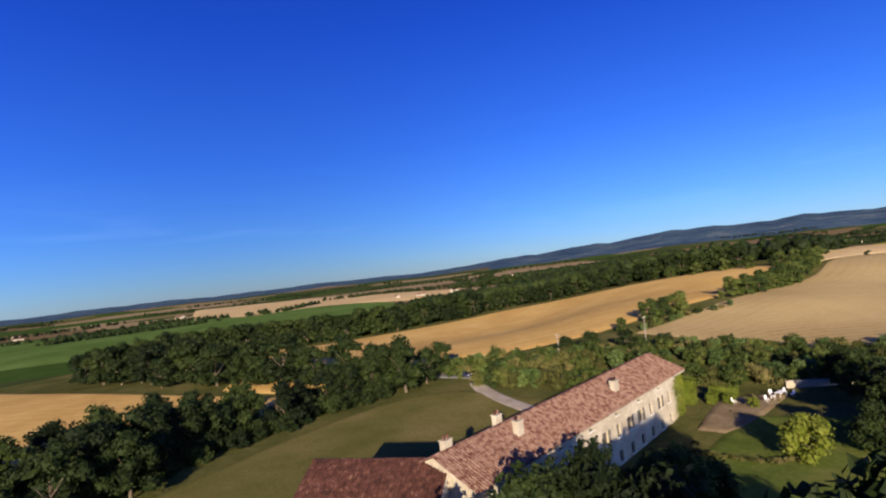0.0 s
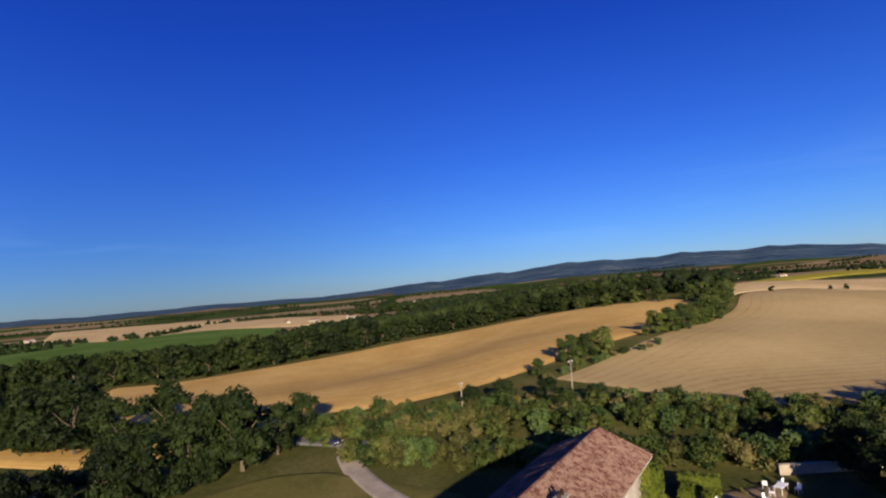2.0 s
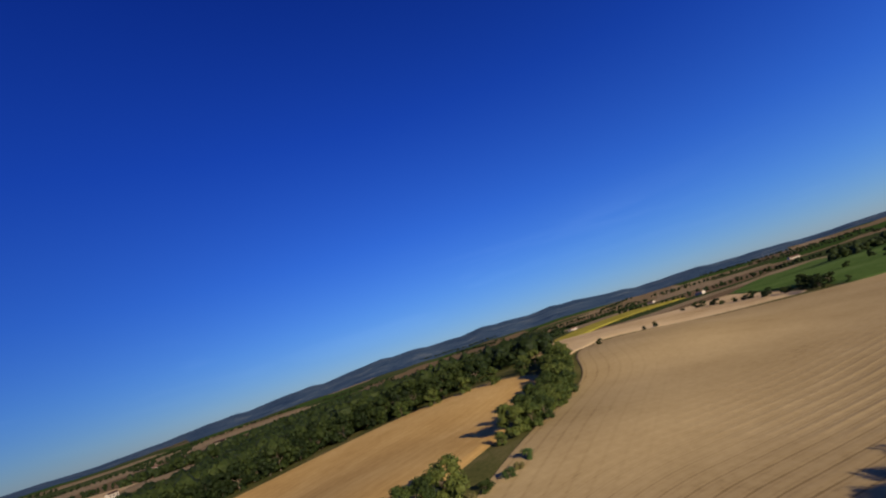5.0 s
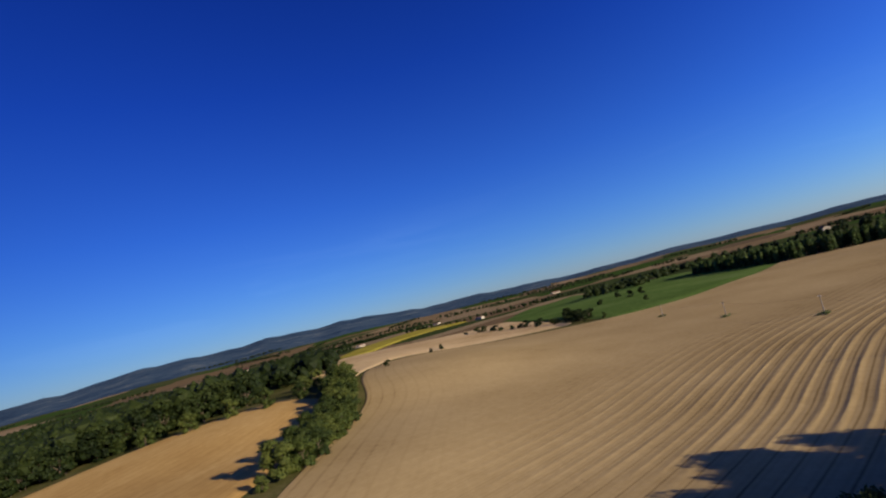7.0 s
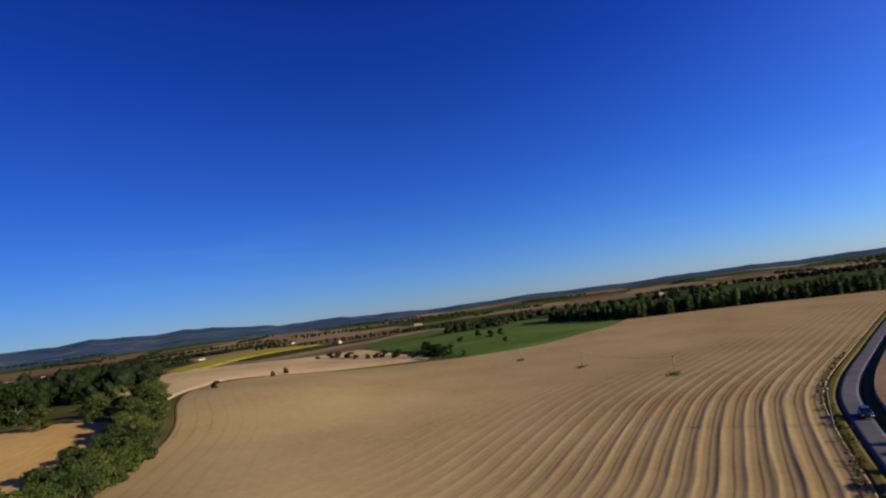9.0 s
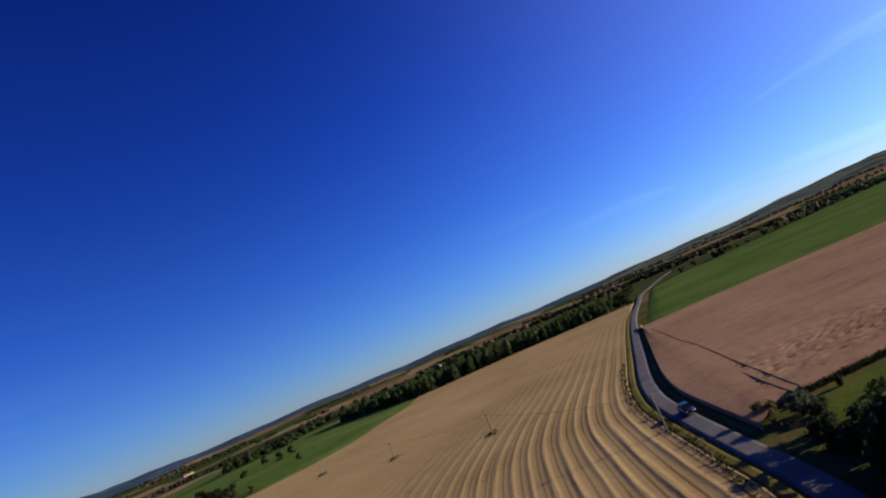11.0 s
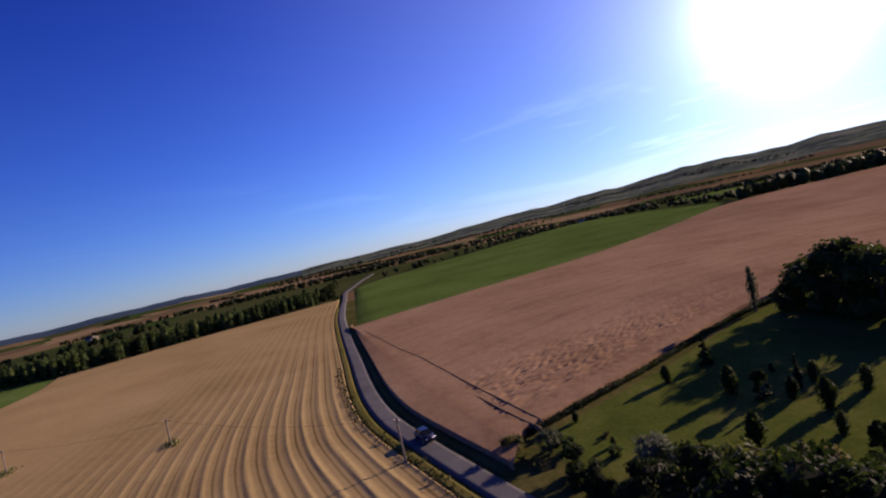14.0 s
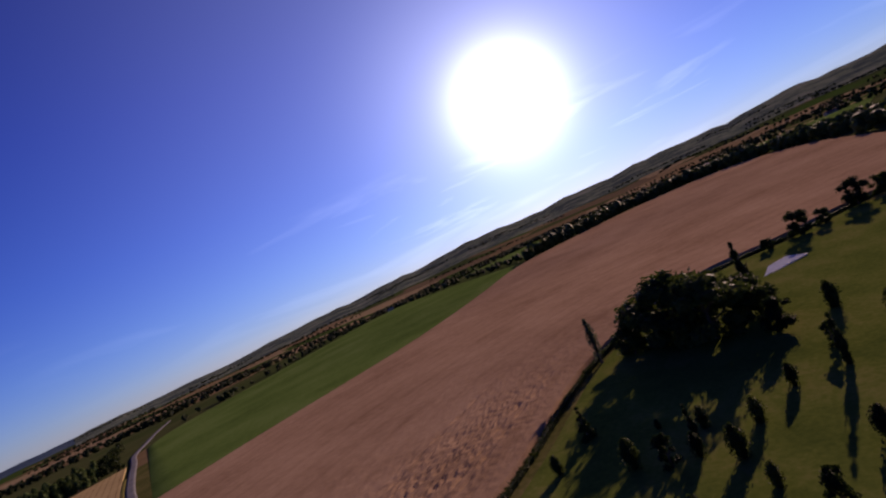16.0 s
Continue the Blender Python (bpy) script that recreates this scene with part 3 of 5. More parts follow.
def tube(bm, pts, radii, sides=7):
    rings = []
    for i, (p, r) in enumerate(zip(pts, radii)):
        p = Vector(p)
        d = Vector(pts[min(i + 1, len(pts) - 1)]) - Vector(pts[max(i - 1, 0)])
        q = d.to_track_quat("Z", "Y")
        rings.append([bm.verts.new(p + q @ Vector((r * math.cos(k * 2 * math.pi / sides), r * math.sin(k * 2 * math.pi / sides), 0))) for k in range(sides)])
    for a, b in zip(rings, rings[1:]):
        for k in range(sides):
            bm.faces.new((a[k], a[(k + 1) % sides], b[(k + 1) % sides], b[k]))
    bm.faces.new(rings[-1])
    bm.faces.new(rings[0][::-1])


def tree_proto(name, height, spread, material, seed, n_clumps, per_clump, leaf, low=0.25, shape="round", core=0.72, trunk_r=None):
    """A tapered trunk with limbs and an uneven crown; stands at the origin."""
    rng = np.random.default_rng(seed)
    empty = new(name)
    empty.location = (0, 0, -500)
    bm = bmesh.new()
    r0 = trunk_r or height * 0.022 + 0.05
    bend = rng.uniform(-0.04, 0.04, 2) * height
    top = (bend[0], bend[1], height * (0.62 if shape == "round" else 0.9))
    tube(bm, [(0, 0, -0.4), (0, 0, height * 0.1), (bend[0] * 0.5, bend[1] * 0.5, height * 0.35), top], [r0 * 1.5, r0, r0 * 0.75, r0 * 0.25])
    for k in range(6 if shape == "round" else 3):
        a = rng.uniform(0, 6.28)
        z0 = height * rng.uniform(0.22, 0.45)
        reach = spread * rng.uniform(0.4, 0.75)
        tube(bm, [(bend[0] * 0.4, bend[1] * 0.4, z0), (reach * 0.5 * math.cos(a), reach * 0.5 * math.sin(a), z0 + height * 0.12), (reach * math.cos(a), reach * math.sin(a), z0 + height * 0.27)],
             [r0 * 0.5, r0 * 0.32, r0 * 0.12], 5)
    part("trunk", bm, M_BARK, empty)
    clumps = []
    for k in range(n_clumps):
        u = rng.uniform(0, 1)
        a = rng.uniform(0, 6.28)
        if shape == "round":
            zz = low + (1 - low) * u
            w = math.sqrt(max(0.05, 1 - ((zz - (low + 0.42 * (1 - low))) / (0.62 * (1 - low))) ** 2))
            rad = spread * w * math.sqrt(rng.uniform(0.05, 0.75))
            rc = spread * rng.uniform(0.24, 0.42)
            rz = rc * rng.uniform(0.65, 0.95)
        elif shape == "column":
            zz = low + (0.95 - low) * u
            w = math.sin(min(1.0, (zz - low) / (1 - low) * 1.0 + 0.12) * math.pi) ** 0.6
            rad = spread * 0.35 * w * rng.uniform(0, 1)
            rc = spread * (0.35 + 0.5 * w) * rng.uniform(0.6, 0.9)
            rz = rc * 1.7
        else:
            zz = low + (0.96 - low) * u ** 1.3
            w = 1 - (zz - low) / (1 - low)
            rad = spread * w * 0.62 * rng.uniform(0.2, 1)
            rc = max(spread * 0.12, spread * w * 0.42)
            rz = rc * 0.6
        clumps.append((rad * math.cos(a) + bend[0], rad * math.sin(a) + bend[1], height * zz - (rz * 0.6 if u > 0.8 else 0), rc, rz))
    crown = new("crown", crown_mesh(name + "_crown", clumps, material, per_clump, leaf, seed + 100, core, 1.45 if name == "bush" else 1.15))
    crown.parent = empty
    return empty


OAKS = [tree_proto("tree", 9.0, 4.3, M_LEAF, 11 + k, 30, 70, 0.3, 0.16) for k in range(4)]
HEDGE_TREES = [tree_proto("hedgerow_tree", 9.0, 4.6, M_LEAF_MID, 21 + k, 26, 64, 0.34, 0.08) for k in range(2)]
FAR_OAKS = [tree_proto("woodland_tree", 10.0, 4.8, M_LEAF, 31 + k, 18, 40, 0.55, 0.0) for k in range(3)]
POPLARS = [tree_proto("poplar", 12.0, 2.0, M_LEAF_POPLAR, 41 + k, 12, 34, 0.5, 0.1, "column") for k in range(3)]
CYPRESS = tree_proto("cypress", 11.0, 1.25, M_LEAF, 51, 22, 70, 0.22, 0.02, "column", 0.9)
SLIM = tree_proto("poplar", 9.0, 1.3, M_LEAF_GREY, 52, 16, 46, 0.22, 0.12, "column", 0.45)
CONIFER = tree_proto("conifer", 4.5, 1.5, M_LEAF, 53, 26, 40, 0.17, 0.06, "cone", 0.7)
SMALLS = [tree_proto("small_tree", 3.6, 1.15 if k else 1.2, M_LEAF_MID if k == 1 else M_LEAF, 61 + k, 18, 60, 0.16, 0.06, "column" if k else "round", 0.6) for k in range(3)]
LIME = tree_proto("lime_green_tree", 6.5, 3.6, M_LEAF_LIME, 71, 30, 80, 0.26, 0.1)
OLIVE = tree_proto("olive_tree", 5.0, 3.2, M_LEAF_GREY, 72, 26, 80, 0.2, 0.2)
BUSHES = [tree_proto("bush", 2.6, 1.9, M_SCRUB if k < 1 else M_LEAF_MID, 81 + k, 14, 60, 0.2, 0.02, "round", 0.8, 0.06) for k in range(3)]
DARK_BUSH = tree_proto("bush", 2.6, 1.9, M_LEAF, 88, 14, 60, 0.2, 0.02, "round", 0.8, 0.06)
BUSHES.append(tree_proto("bush", 2.4, 1.7, M_LEAF_POPLAR, 85, 12, 55, 0.2, 0.02, "round", 0.6, 0.06))
BUSHES.append(tree_proto("bush", 2.2, 1.8, M_SCRUB, 86, 12, 55, 0.2, 0.02, "round", 0.75, 0.06))


def plant(proto, x, y, scale, label="", category="tree", group="", sx=1.0):
    z = gz(x, y)
    m = pose(x, y, z - 0.05, 0, 0, random.uniform(0, 360)) @ Matrix.Diagonal((scale * sx, scale * sx, scale, 1))
    ob = copy_thing(proto, m)
    return tagged(ob, label, category, group)


def drop_proto(ob):
    for o in (*ob.children_recursive, ob):
        bpy.data.objects.remove(o)


random.seed(5)
# trees along the lawn behind the farmhouse
for x, y in resample([(-84, 56), (-66, 70), (-55, 84), (-47, 98), (-38, 109), (-29, 120), (-20, 127)], 17):
    plant(random.choice(OAKS), x + random.uniform(-2, 1.5), y + random.uniform(-1, 2.5), random.uniform(0.95, 1.35), "broad leafy green tree at the edge of the lawn", group="lawn edge trees", sx=0.9)
for x, y, s in [(-78, 72, 1.35), (-70, 82, 1.2), (-92, 70, 1.3), (-62, 92, 1.3), (-57, 102, 1.1), (-64, 113, 1.05), (-55, 111, 1.1), (-46, 113, 1.1), (-84, 84, 1.3), (-72, 94, 1.1), (-95, 84, 1.4), (-104, 78, 1.3), (-74, 62, 1.2), (-62, 68, 1.0), (-56, 72, 1.2), (-50, 80, 1.1), (-66, 60, 1.3), (-54, 90, 1.3), (-80, 64, 1.4)]:
    plant(random.choice(OAKS), x, y, s, "tall leafy green tree behind the lawn", group="lawn edge trees", sx=0.95)
for x, y in resample([(-80, 50), (-61, 70), (-50, 84), (-42, 99), (-33, 110), (-24, 120), (-14, 127)], 54):
    plant(DARK_BUSH, x + random.uniform(-7, 0.5), y + random.uniform(-1, 3), random.uniform(0.8, 1.7), "dense dark undergrowth bush below the trees", "bush", "undergrowth bushes")
for x, y, s in [(-12, 130, 1.5), (-19, 134, 1.1), (-7, 136, 1.0), (-3, 143, 1.0), (-14, 140, 1.2)]:
    plant(random.choice(OAKS), x, y, s, "tall green tree shading the lane by the lawn", group="lane trees", sx=0.9)
for x, y, s in [(-20, 150, 1.2), (-30, 154, 1.5), (-39, 152, 1.3), (-50, 158, 1.75), (-58, 163, 1.6), (-66, 168, 1.2), (-76, 172, 1.5), (-84, 178, 1.7), (-92, 186, 1.5), (-98, 180, 1.1), (-108, 192, 1.6), (-116, 200, 1.5), (-126, 204, 1.7), (-138, 212, 1.6), (-150, 220, 1.5), (-100, 200, 1.6), (-120, 214, 1.6), (-140, 228, 1.5), (-72, 182, 1.3)]:
    plant(random.choice(OAKS), x, y, s, "round green tree between two golden fields", group="field edge trees")
# belt of woodland beside the wheat
belt = resample([(-165, 284), (-130, 292), (-96, 302), (-60, 296), (-30, 302), (0, 316), (33, 331), (66, 328), (98, 316), (130, 300), (160, 284)], 110)
for k, (x, y) in enumerate(belt):
    plant(random.choice(FAR_OAKS), x + random.uniform(-3, 3), y + 3 + random.uniform(-3, 3), random.uniform(0.85, 1.2) * (1.3 if x < 20 else 1.0), "dark green tree in the wood beside the wheat", group="wood beside the wheat")
# hedge with trees on the field boundary
hedge = resample([(102, 181), (112, 188), (128, 200), (146, 216), (161, 232), (174, 247)], 24)
for x, y in hedge:
    for r in range(2):
        plant(random.choice(HEDGE_TREES), x + random.uniform(-2, 2) - r * 3, y + random.uniform(-2, 2) + r * 3, random.uniform(0.5, 0.76), "leafy tree in the hedgerow between the fields", group="hedgerow trees")
for x, y, s in [(63, 167, 0.75), (68, 168, 0.7), (72.5, 167.5, 0.8), (51.5, 160, 0.42), (93, 181, 0.3), (152, 246, 0.6), (146, 256, 0.7), (160, 254, 0.7), (172, 262, 0.7), (185, 268, 0.6), (140, 268, 0.7), (130, 276, 0.7), (122, 290, 0.7)]:
    plant(random.choice(HEDGE_TREES), x, y, s, "small group tree standing between the fields", group="boundary trees")
for x, y in resample([(50, 152), (62, 160), (88, 168)], 12):
    plant(random.choice(BUSHES), x + random.uniform(-1.5, 1.5), y + random.uniform(-1.5, 1.5), random.uniform(0.5, 0.9), "low bush on the grassy field boundary", "bush", "boundary bushes")
# thicket between the lane and the fields
thick = resample([(0, 146), (14, 143), (26, 138), (38, 132), (50, 128), (60, 122), (70, 114), (80, 106), (90, 100), (100, 95)], 40)
for x, y in thick:
    for r in range(5):
        plant(random.choice(BUSHES), x + random.uniform(-2.2, 2.2), y - 10 + r * 3.6 + random.uniform(-2, 2), random.uniform(0.75, 1.45), "dense scrubby bush in the thicket by the lane", "bush", "thicket bushes", sx=random.uniform(0.75, 1.0))
for x, y, s in [(44, 134, 0.6), (36, 138, 0.62), (52, 130, 0.5), (30, 140, 0.55), (95, 100, 0.6), (88, 102, 0.5)]:
    plant(random.choice(OAKS), x, y, s, "young tree rising from the thicket", group="thicket trees")
for x, y, s in [(12, 137, 1.1), (18, 131, 1.0), (24, 128, 1.2), (14, 130, 0.9), (30, 122, 1.0), (8, 124, 0.9), (20, 118, 0.8), (36, 117, 0.9), (27, 113, 0.8)]:
    plant(random.choice(BUSHES), x, y, s, "green bush beside the drive", "bush", "drive bushes")
# scrub along both sides of the lane
for x, y in resample([(6, 125), (16, 118.5), (28, 112), (42, 105.5), (56, 99.2), (70, 93.5)], 46):
    plant(random.choice(BUSHES), x + random.uniform(-1.2, 1.2), y + random.uniform(-1.5, 1.5), random.uniform(1.0, 1.7), "wild green bush on the lane's bank", "bush", "lane bank bushes")
for x, y in resample([(92, 86), (108, 82), (122, 79.5), (134, 77.2)], 20):
    plant(DARK_BUSH, x + random.uniform(-0.8, 0.8), y + random.uniform(-1.5, 0.3), random.uniform(0.8, 1.2) * (0.7 if x > 117 else 1.2), "dark roadside bush shading the lane", "bush", "roadside bushes")
rgv = np.random.default_rng(8)
vp = np.concatenate([resample([(100, 94.8), (125, 89), (150, 84.5), (175, 81.5), (200, 74.5), (225, 65.5)], 900), resample([(140, 76.6), (165, 73.4), (190, 66.4), (226, 55), (262, 41)], 900)])
vp = vp + rgv.normal(0, 0.45, vp.shape)
vz = ground_z(vp[:, 0], vp[:, 1]) + rgv.uniform(0.1, 0.75, len(vp)) * (0.4 + 0.6 * np.sin(np.arange(len(vp)) * 0.05) ** 2)
vv, vf = leaf_quads(np.column_stack([vp, vz]), np.tile([0.0, 0.0, 0.6], (len(vp), 1)), 0.3, rgv)
tagged(mesh_object("verge_weeds", vv, vf.tolist(), M_SCRUB, smooth=False), "tall dry weeds along the lane verges", "weeds", kind="stuff")
# big trees south of the lane
for x, y, s in [(136, 75.5, 0.36), (131, 77.5, 0.4), (124.5, 78.3, 0.62), (118, 79.5, 0.95), (111, 82.5, 1.2), (121, 76, 0.5), (116, 75, 0.75), (112, 79, 1.1), (107, 81, 1.15), (102, 84, 1.15), (96, 87, 1.1), (90, 89, 1.0), (109, 74, 0.9), (86, 84, 0.9), (80, 80, 0.85), (102, 77, 0.9)]:
    plant(random.choice(OAKS), x, y, s, "large dark tree shading the lane", group="lane side trees")
plant(OLIVE, 128.5, 71.5, 0.85, "grey-green olive tree in the garden")
plant(OLIVE, 142, 73, 0.55, "grey-green shrub at the garden corner", "shrub")
# garden trees
for x, y, s in [(133, 12, 1.3), (127, 14, 1.2), (138, 10, 0.95), (122, 9, 0.85), (131, 4, 0.95), (141, 12, 0.6)]:
    plant(HEDGE_TREES[0] if x > 126 else OAKS[2], x, y, s, "huge dark round tree on the garden lawn", group="great garden trees", sx=1.25)
plant(SLIM, 147.5, 12, 1.0, "tall slim feathery poplar by the garden hedge")
plant(CYPRESS, 122, -5, 1.0, "tall dark cypress on the garden lawn")
plant(CYPRESS, 111.5, 33, 0.6, "narrow dark cypress on the lawn")
plant(CYPRESS, 126.5, 45.9, 0.42, "slim young cypress on the lawn")
for x, y, s in [(141, 41.0, 1.05)]:
    plant(CONIFER, x, y, s, "young dark conifer with tiered branches", "conifer")
for x, y, s in [(142, 49.5, 0.95), (145, 65.5, 0.6), (136.5, 68.5, 0.45), (132.5, 50, 1.35), (131.5, 41.6, 0.5), (128.5, 50.5, 1.3), (126, 49, 1.0), (126, 43, 1.0), (121.8, 50.5, 1.35), (120.3, 43.6, 1.1), (118.6, 55.5, 0.9),
                (117, 36, 1.0), (124, 62, 1.4), (114, 60, 1.4), (112, 27, 1.2), (105, 22, 1.5), (100, 30, 1.1), (110, 50, 1.2), (111, 12, 1.5), (119, 2, 1.3), (121, 7, 1.5), (97, 12, 1.2)]:
    plant(random.choice(SMALLS), x, y, s * 0.8, "small dark tree planted on the lawn", group="small garden trees")
for x, y, s in [(147, 75, 0.9), (139, 67, 0.35), (146, 70, 0.4), (135, 70, 0.5), (140, 72, 0.7), (116, 66, 1.5), (110, 68, 1.4), (121, 69, 1.6)]:
    plant(random.choice(BUSHES), x, y, s, "rounded green bush on the lawn", "bush", "garden bushes")
for x, y, s in [(113, -45, 0.7), (108, -51, 0.45), (120, -39, 0.35), (100, -62, 0.8), (94, -68, 0.6), (118, 17, 0.6)]:
    plant(random.choice(OAKS), x, y, s, "tree at the far corner of the garden", group="corner trees")
# farmhouse trees
plant(LIME, 43.2, 65.5, 0.85, "yellow-green leafy shrub tree on the front lawn")
for x, y, s in [(51, 65, 0.72), (56, 67, 0.85), (60, 71, 0.95), (59, 63, 0.9), (62, 76, 0.9), (64, 84, 0.85), (66, 90, 0.8)]:
    plant(random.choice(OAKS), x, y, s, "dark green garden tree beside the front lawn", group="front garden trees")
for x, y, s in [(10, 45, 1.4), (4, 40, 1.4), (15, 47.5, 0.98), (20, 50, 1.05), (25.5, 53.5, 0.7), (13, 40, 1.4), (-3, 37, 1.3)]:
    plant(random.choice(OAKS), x, y, s, "tall green tree shading the farmhouse front", group="farmhouse trees", sx=0.85)
for x, y, s in [(22, 22, 2.15), (25.5, 22, 1.8), (17.5, 19, 2.1), (30, 24, 1.2), (12, 16, 1.8)]:
    plant(random.choice(OAKS), x, y, s, "very tall tree in the park before the farmhouse", group="park trees", sx=0.8)
for x, y, s in [(46, 90, 0.9), (48, 86.5, 0.8), (51, 91, 0.9), (44, 86, 0.5), (33, 75, 0.6), (53, 88, 0.6), (56, 90, 0.9)]:
    plant(random.choice([LIME, BUSHES[0], BUSHES[4]]), x, y, s * (0.35 if x > 40 else 0.5), "leafy shrub beside the terrace", "shrub", "terrace shrubs")
for x, y in resample([(31, 73), (34, 69), (38, 66), (41, 65.5)], 14):
    plant(BUSHES[4], x, y, random.uniform(0.3, 0.4), "low green border plant", "bush", "lawn border")
# poplar grove at the end of the stubble
for k, (x, y) in enumerate(resample([(462, -18), (464, 40), (466, 90), (470, 138), (520, 200)], 62)):
    for r in range(4):
        plant(random.choice(POPLARS if r < 2 else [*POPLARS, *FAR_OAKS]), x + r * 8 + random.uniform(-4, 4), y + random.uniform(-4, 4), random.uniform(0.75, 1.1), "green poplar in the grove past the stubble", group="poplar grove", sx=1.3)
for k, (x, y) in enumerate(resample([(455, -40), (520, -62), (600, -105)], 14)):
    plant(random.choice(FAR_OAKS), x + random.uniform(-3, 3), y + 12 + random.uniform(0, 8), random.uniform(0.6, 0.9), "dark tree by the far end of the lane", group="far lane trees")
for k, (x, y) in enumerate(resample([(303, 208), (330, 228), (352, 240)], 12)):
    plant(random.choice(FAR_OAKS), x + random.uniform(-4, 4), y + random.uniform(-3, 3), random.uniform(0.4, 0.6), "bushy tree of the scrub patch in the meadow", group="meadow scrub")
for x, y in resample([(352, 318), (328, 262), (312, 232), (298, 206)], 17):
    plant(random.choice(FAR_OAKS), x + random.uniform(-3, 3), y + random.uniform(-4, 4), random.uniform(0.25, 0.48), "dark bush in the scrub row along the crest", "bush", "crest scrub", sx=1.3)
for x, y, s in [(296, 197, 0.3), (345, 190, 0.35), (395, 215, 0.5), (410, 212, 0.5), (420, 232, 0.5), (380, 230, 0.45), (200, 252, 0.3), (265, 275, 0.3), (250, 270, 0.25)]:
    plant(random.choice(FAR_OAKS), x, y, s, "single dark bush in the open field", "bush", "single field bushes")


def forest(name, spots, label, material=None, h=(7, 12)):
    """Far woodland, too many trees to count: crowns of rough clumps in one mesh."""
    rng = np.random.default_rng(len(spots))
    vs, fs = [], []
    base = 0
    z = ground_z(spots[:, 0], spots[:, 1])
    F = np.array(ICO1_F)
    for (x, y), g0 in zip(spots, z):
        hh = rng.uniform(*h)
        for k in range(3):
            r = hh * rng.uniform(0.24, 0.4)
            v = ICO1_V * (1 + rng.uniform(-0.3, 0.3, (len(ICO1_V), 1))) * (r, r, r * 0.95)
            v = v + (x + rng.uniform(-0.3, 0.3) * hh, y + rng.uniform(-0.3, 0.3) * hh, g0 + hh * (0.35 + 0.2 * k))
            vs.append(v)
            fs += [tuple(q) for q in F + base]
            base += len(v)
            d = rng.normal(0, 1, (14, 3))
            d /= np.linalg.norm(d, axis=1)[:, None]
            c = d * r * rng.uniform(0.9, 1.15, (14, 1)) + v.mean(0)
            lv, lf = leaf_quads(c, d, hh * 0.085, rng)
            vs.append(lv)
            fs += [tuple(q) for q in lf + base]
            base += len(lv)
    ob = mesh_object(name, np.concatenate(vs), fs, material or M_LEAF, smooth=False)
    return tagged(ob, label, "woodland", kind="stuff")


def scatter(poly_pts, n, rng):
    """n spots in the quadrilateral strip between two edges."""
    a, b = poly_pts
    A, B = resample(a, 200), resample(b, 200)
    i = rng.integers(0, 200, n)
    t = rng.uniform(0, 1, n)[:, None]
    return A[i] * (1 - t) + B[i] * t + rng.normal(0, 2, (n, 2))


rng = np.random.default_rng(3)
forest("woodland", np.repeat(belt, 3, 0) + np.stack([rng.uniform(-5, 5, 3 * len(belt)), np.tile([10.0, 17.0, 25.0], len(belt)) + rng.uniform(-3, 3, 3 * len(belt))], 1), "dense dark wood beside the wheat", h=(9, 13.5))
forest("woodland", scatter(([(-40, 335), (33, 362), (98, 346), (160, 312), (210, 300)], [(-20, 440), (120, 620), (240, 600), (330, 520), (330, 440)]), 900, rng), "mixed green valley woodland behind the wheat")
forest("woodland", scatter(([(-700, 330), (-420, 262), (-330, 268)], [(-700, 380), (-430, 300), (-330, 290)]), 160, rng), "dark tree belt beyond the golden field", h=(3, 6))
forest("woodland", scatter(([(100, 640), (300, 640), (420, 560)], [(0, 1000), (350, 1000), (650, 850)]), 700, rng), "far green woodland of the valley", h=(8, 14))
lines = []
for k in range(110):
    a = rng.uniform(-60, 200)
    r = rng.uniform(620, 2400)
    cx, cy = 100 + r * math.sin(radians(a)), 100 + r * math.cos(radians(a))
    d = radians(a) + rng.choice([0.4, 1.2, 1.57, 1.9, 2.6]) + rng.normal(0, 0.15)
    ln = rng.uniform(60, 380)
    m = int(ln / 5.5)
    t = np.linspace(-0.5, 0.5, m) * ln
    lines.append(np.stack([cx + t * math.sin(d), cy + t * math.cos(d)], 1) + rng.normal(0, 4, (m, 2)))
for k in range(95):
    a, r = rng.uniform(106, 236), rng.uniform(800, 3300)
    cx, cy = 100 + r * math.sin(radians(a)), 100 + r * math.cos(radians(a))
    d = radians(a) + rng.choice([0.3, 1.3, 1.57, 1.8, 1.9]) + rng.normal(0, 0.15)
    ln = rng.uniform(80, 420)
    m = int(ln / 7)
    t = np.linspace(-0.5, 0.5, m) * ln
    lines.append(np.stack([cx + t * math.sin(d), cy + t * math.cos(d)], 1) + rng.normal(0, 7, (m, 2)))
forest("far_hedgerows", np.concatenate(lines), "dark hedgerows and copses of the far plain", h=(5, 9))
forest("far_hedgerows", scatter(([(292, -275), (232, -382), (152, -404), (90, -312), (60, -190)], [(300, -292), (238, -404), (150, -424), (72, -330), (30, -210)]), 420, rng), "tree line behind the brown field", M_LEAF_MID, h=(6, 11))
forest("far_hedgerows", scatter(([(560, -118), (575, -200), (605, -350), (645, -510), (300, -300)], [(600, -130), (605, -210), (640, -360), (690, -540), (320, -320)]), 170, rng), "dark hedge behind the green field", M_LEAF_MID, h=(4, 7))
forest("far_hedgerows", scatter(([(520, 250), (700, 250), (900, 200)], [(560, 330), (740, 330), (920, 280)]), 120, rng), "copses beyond the meadow", h=(6, 10))
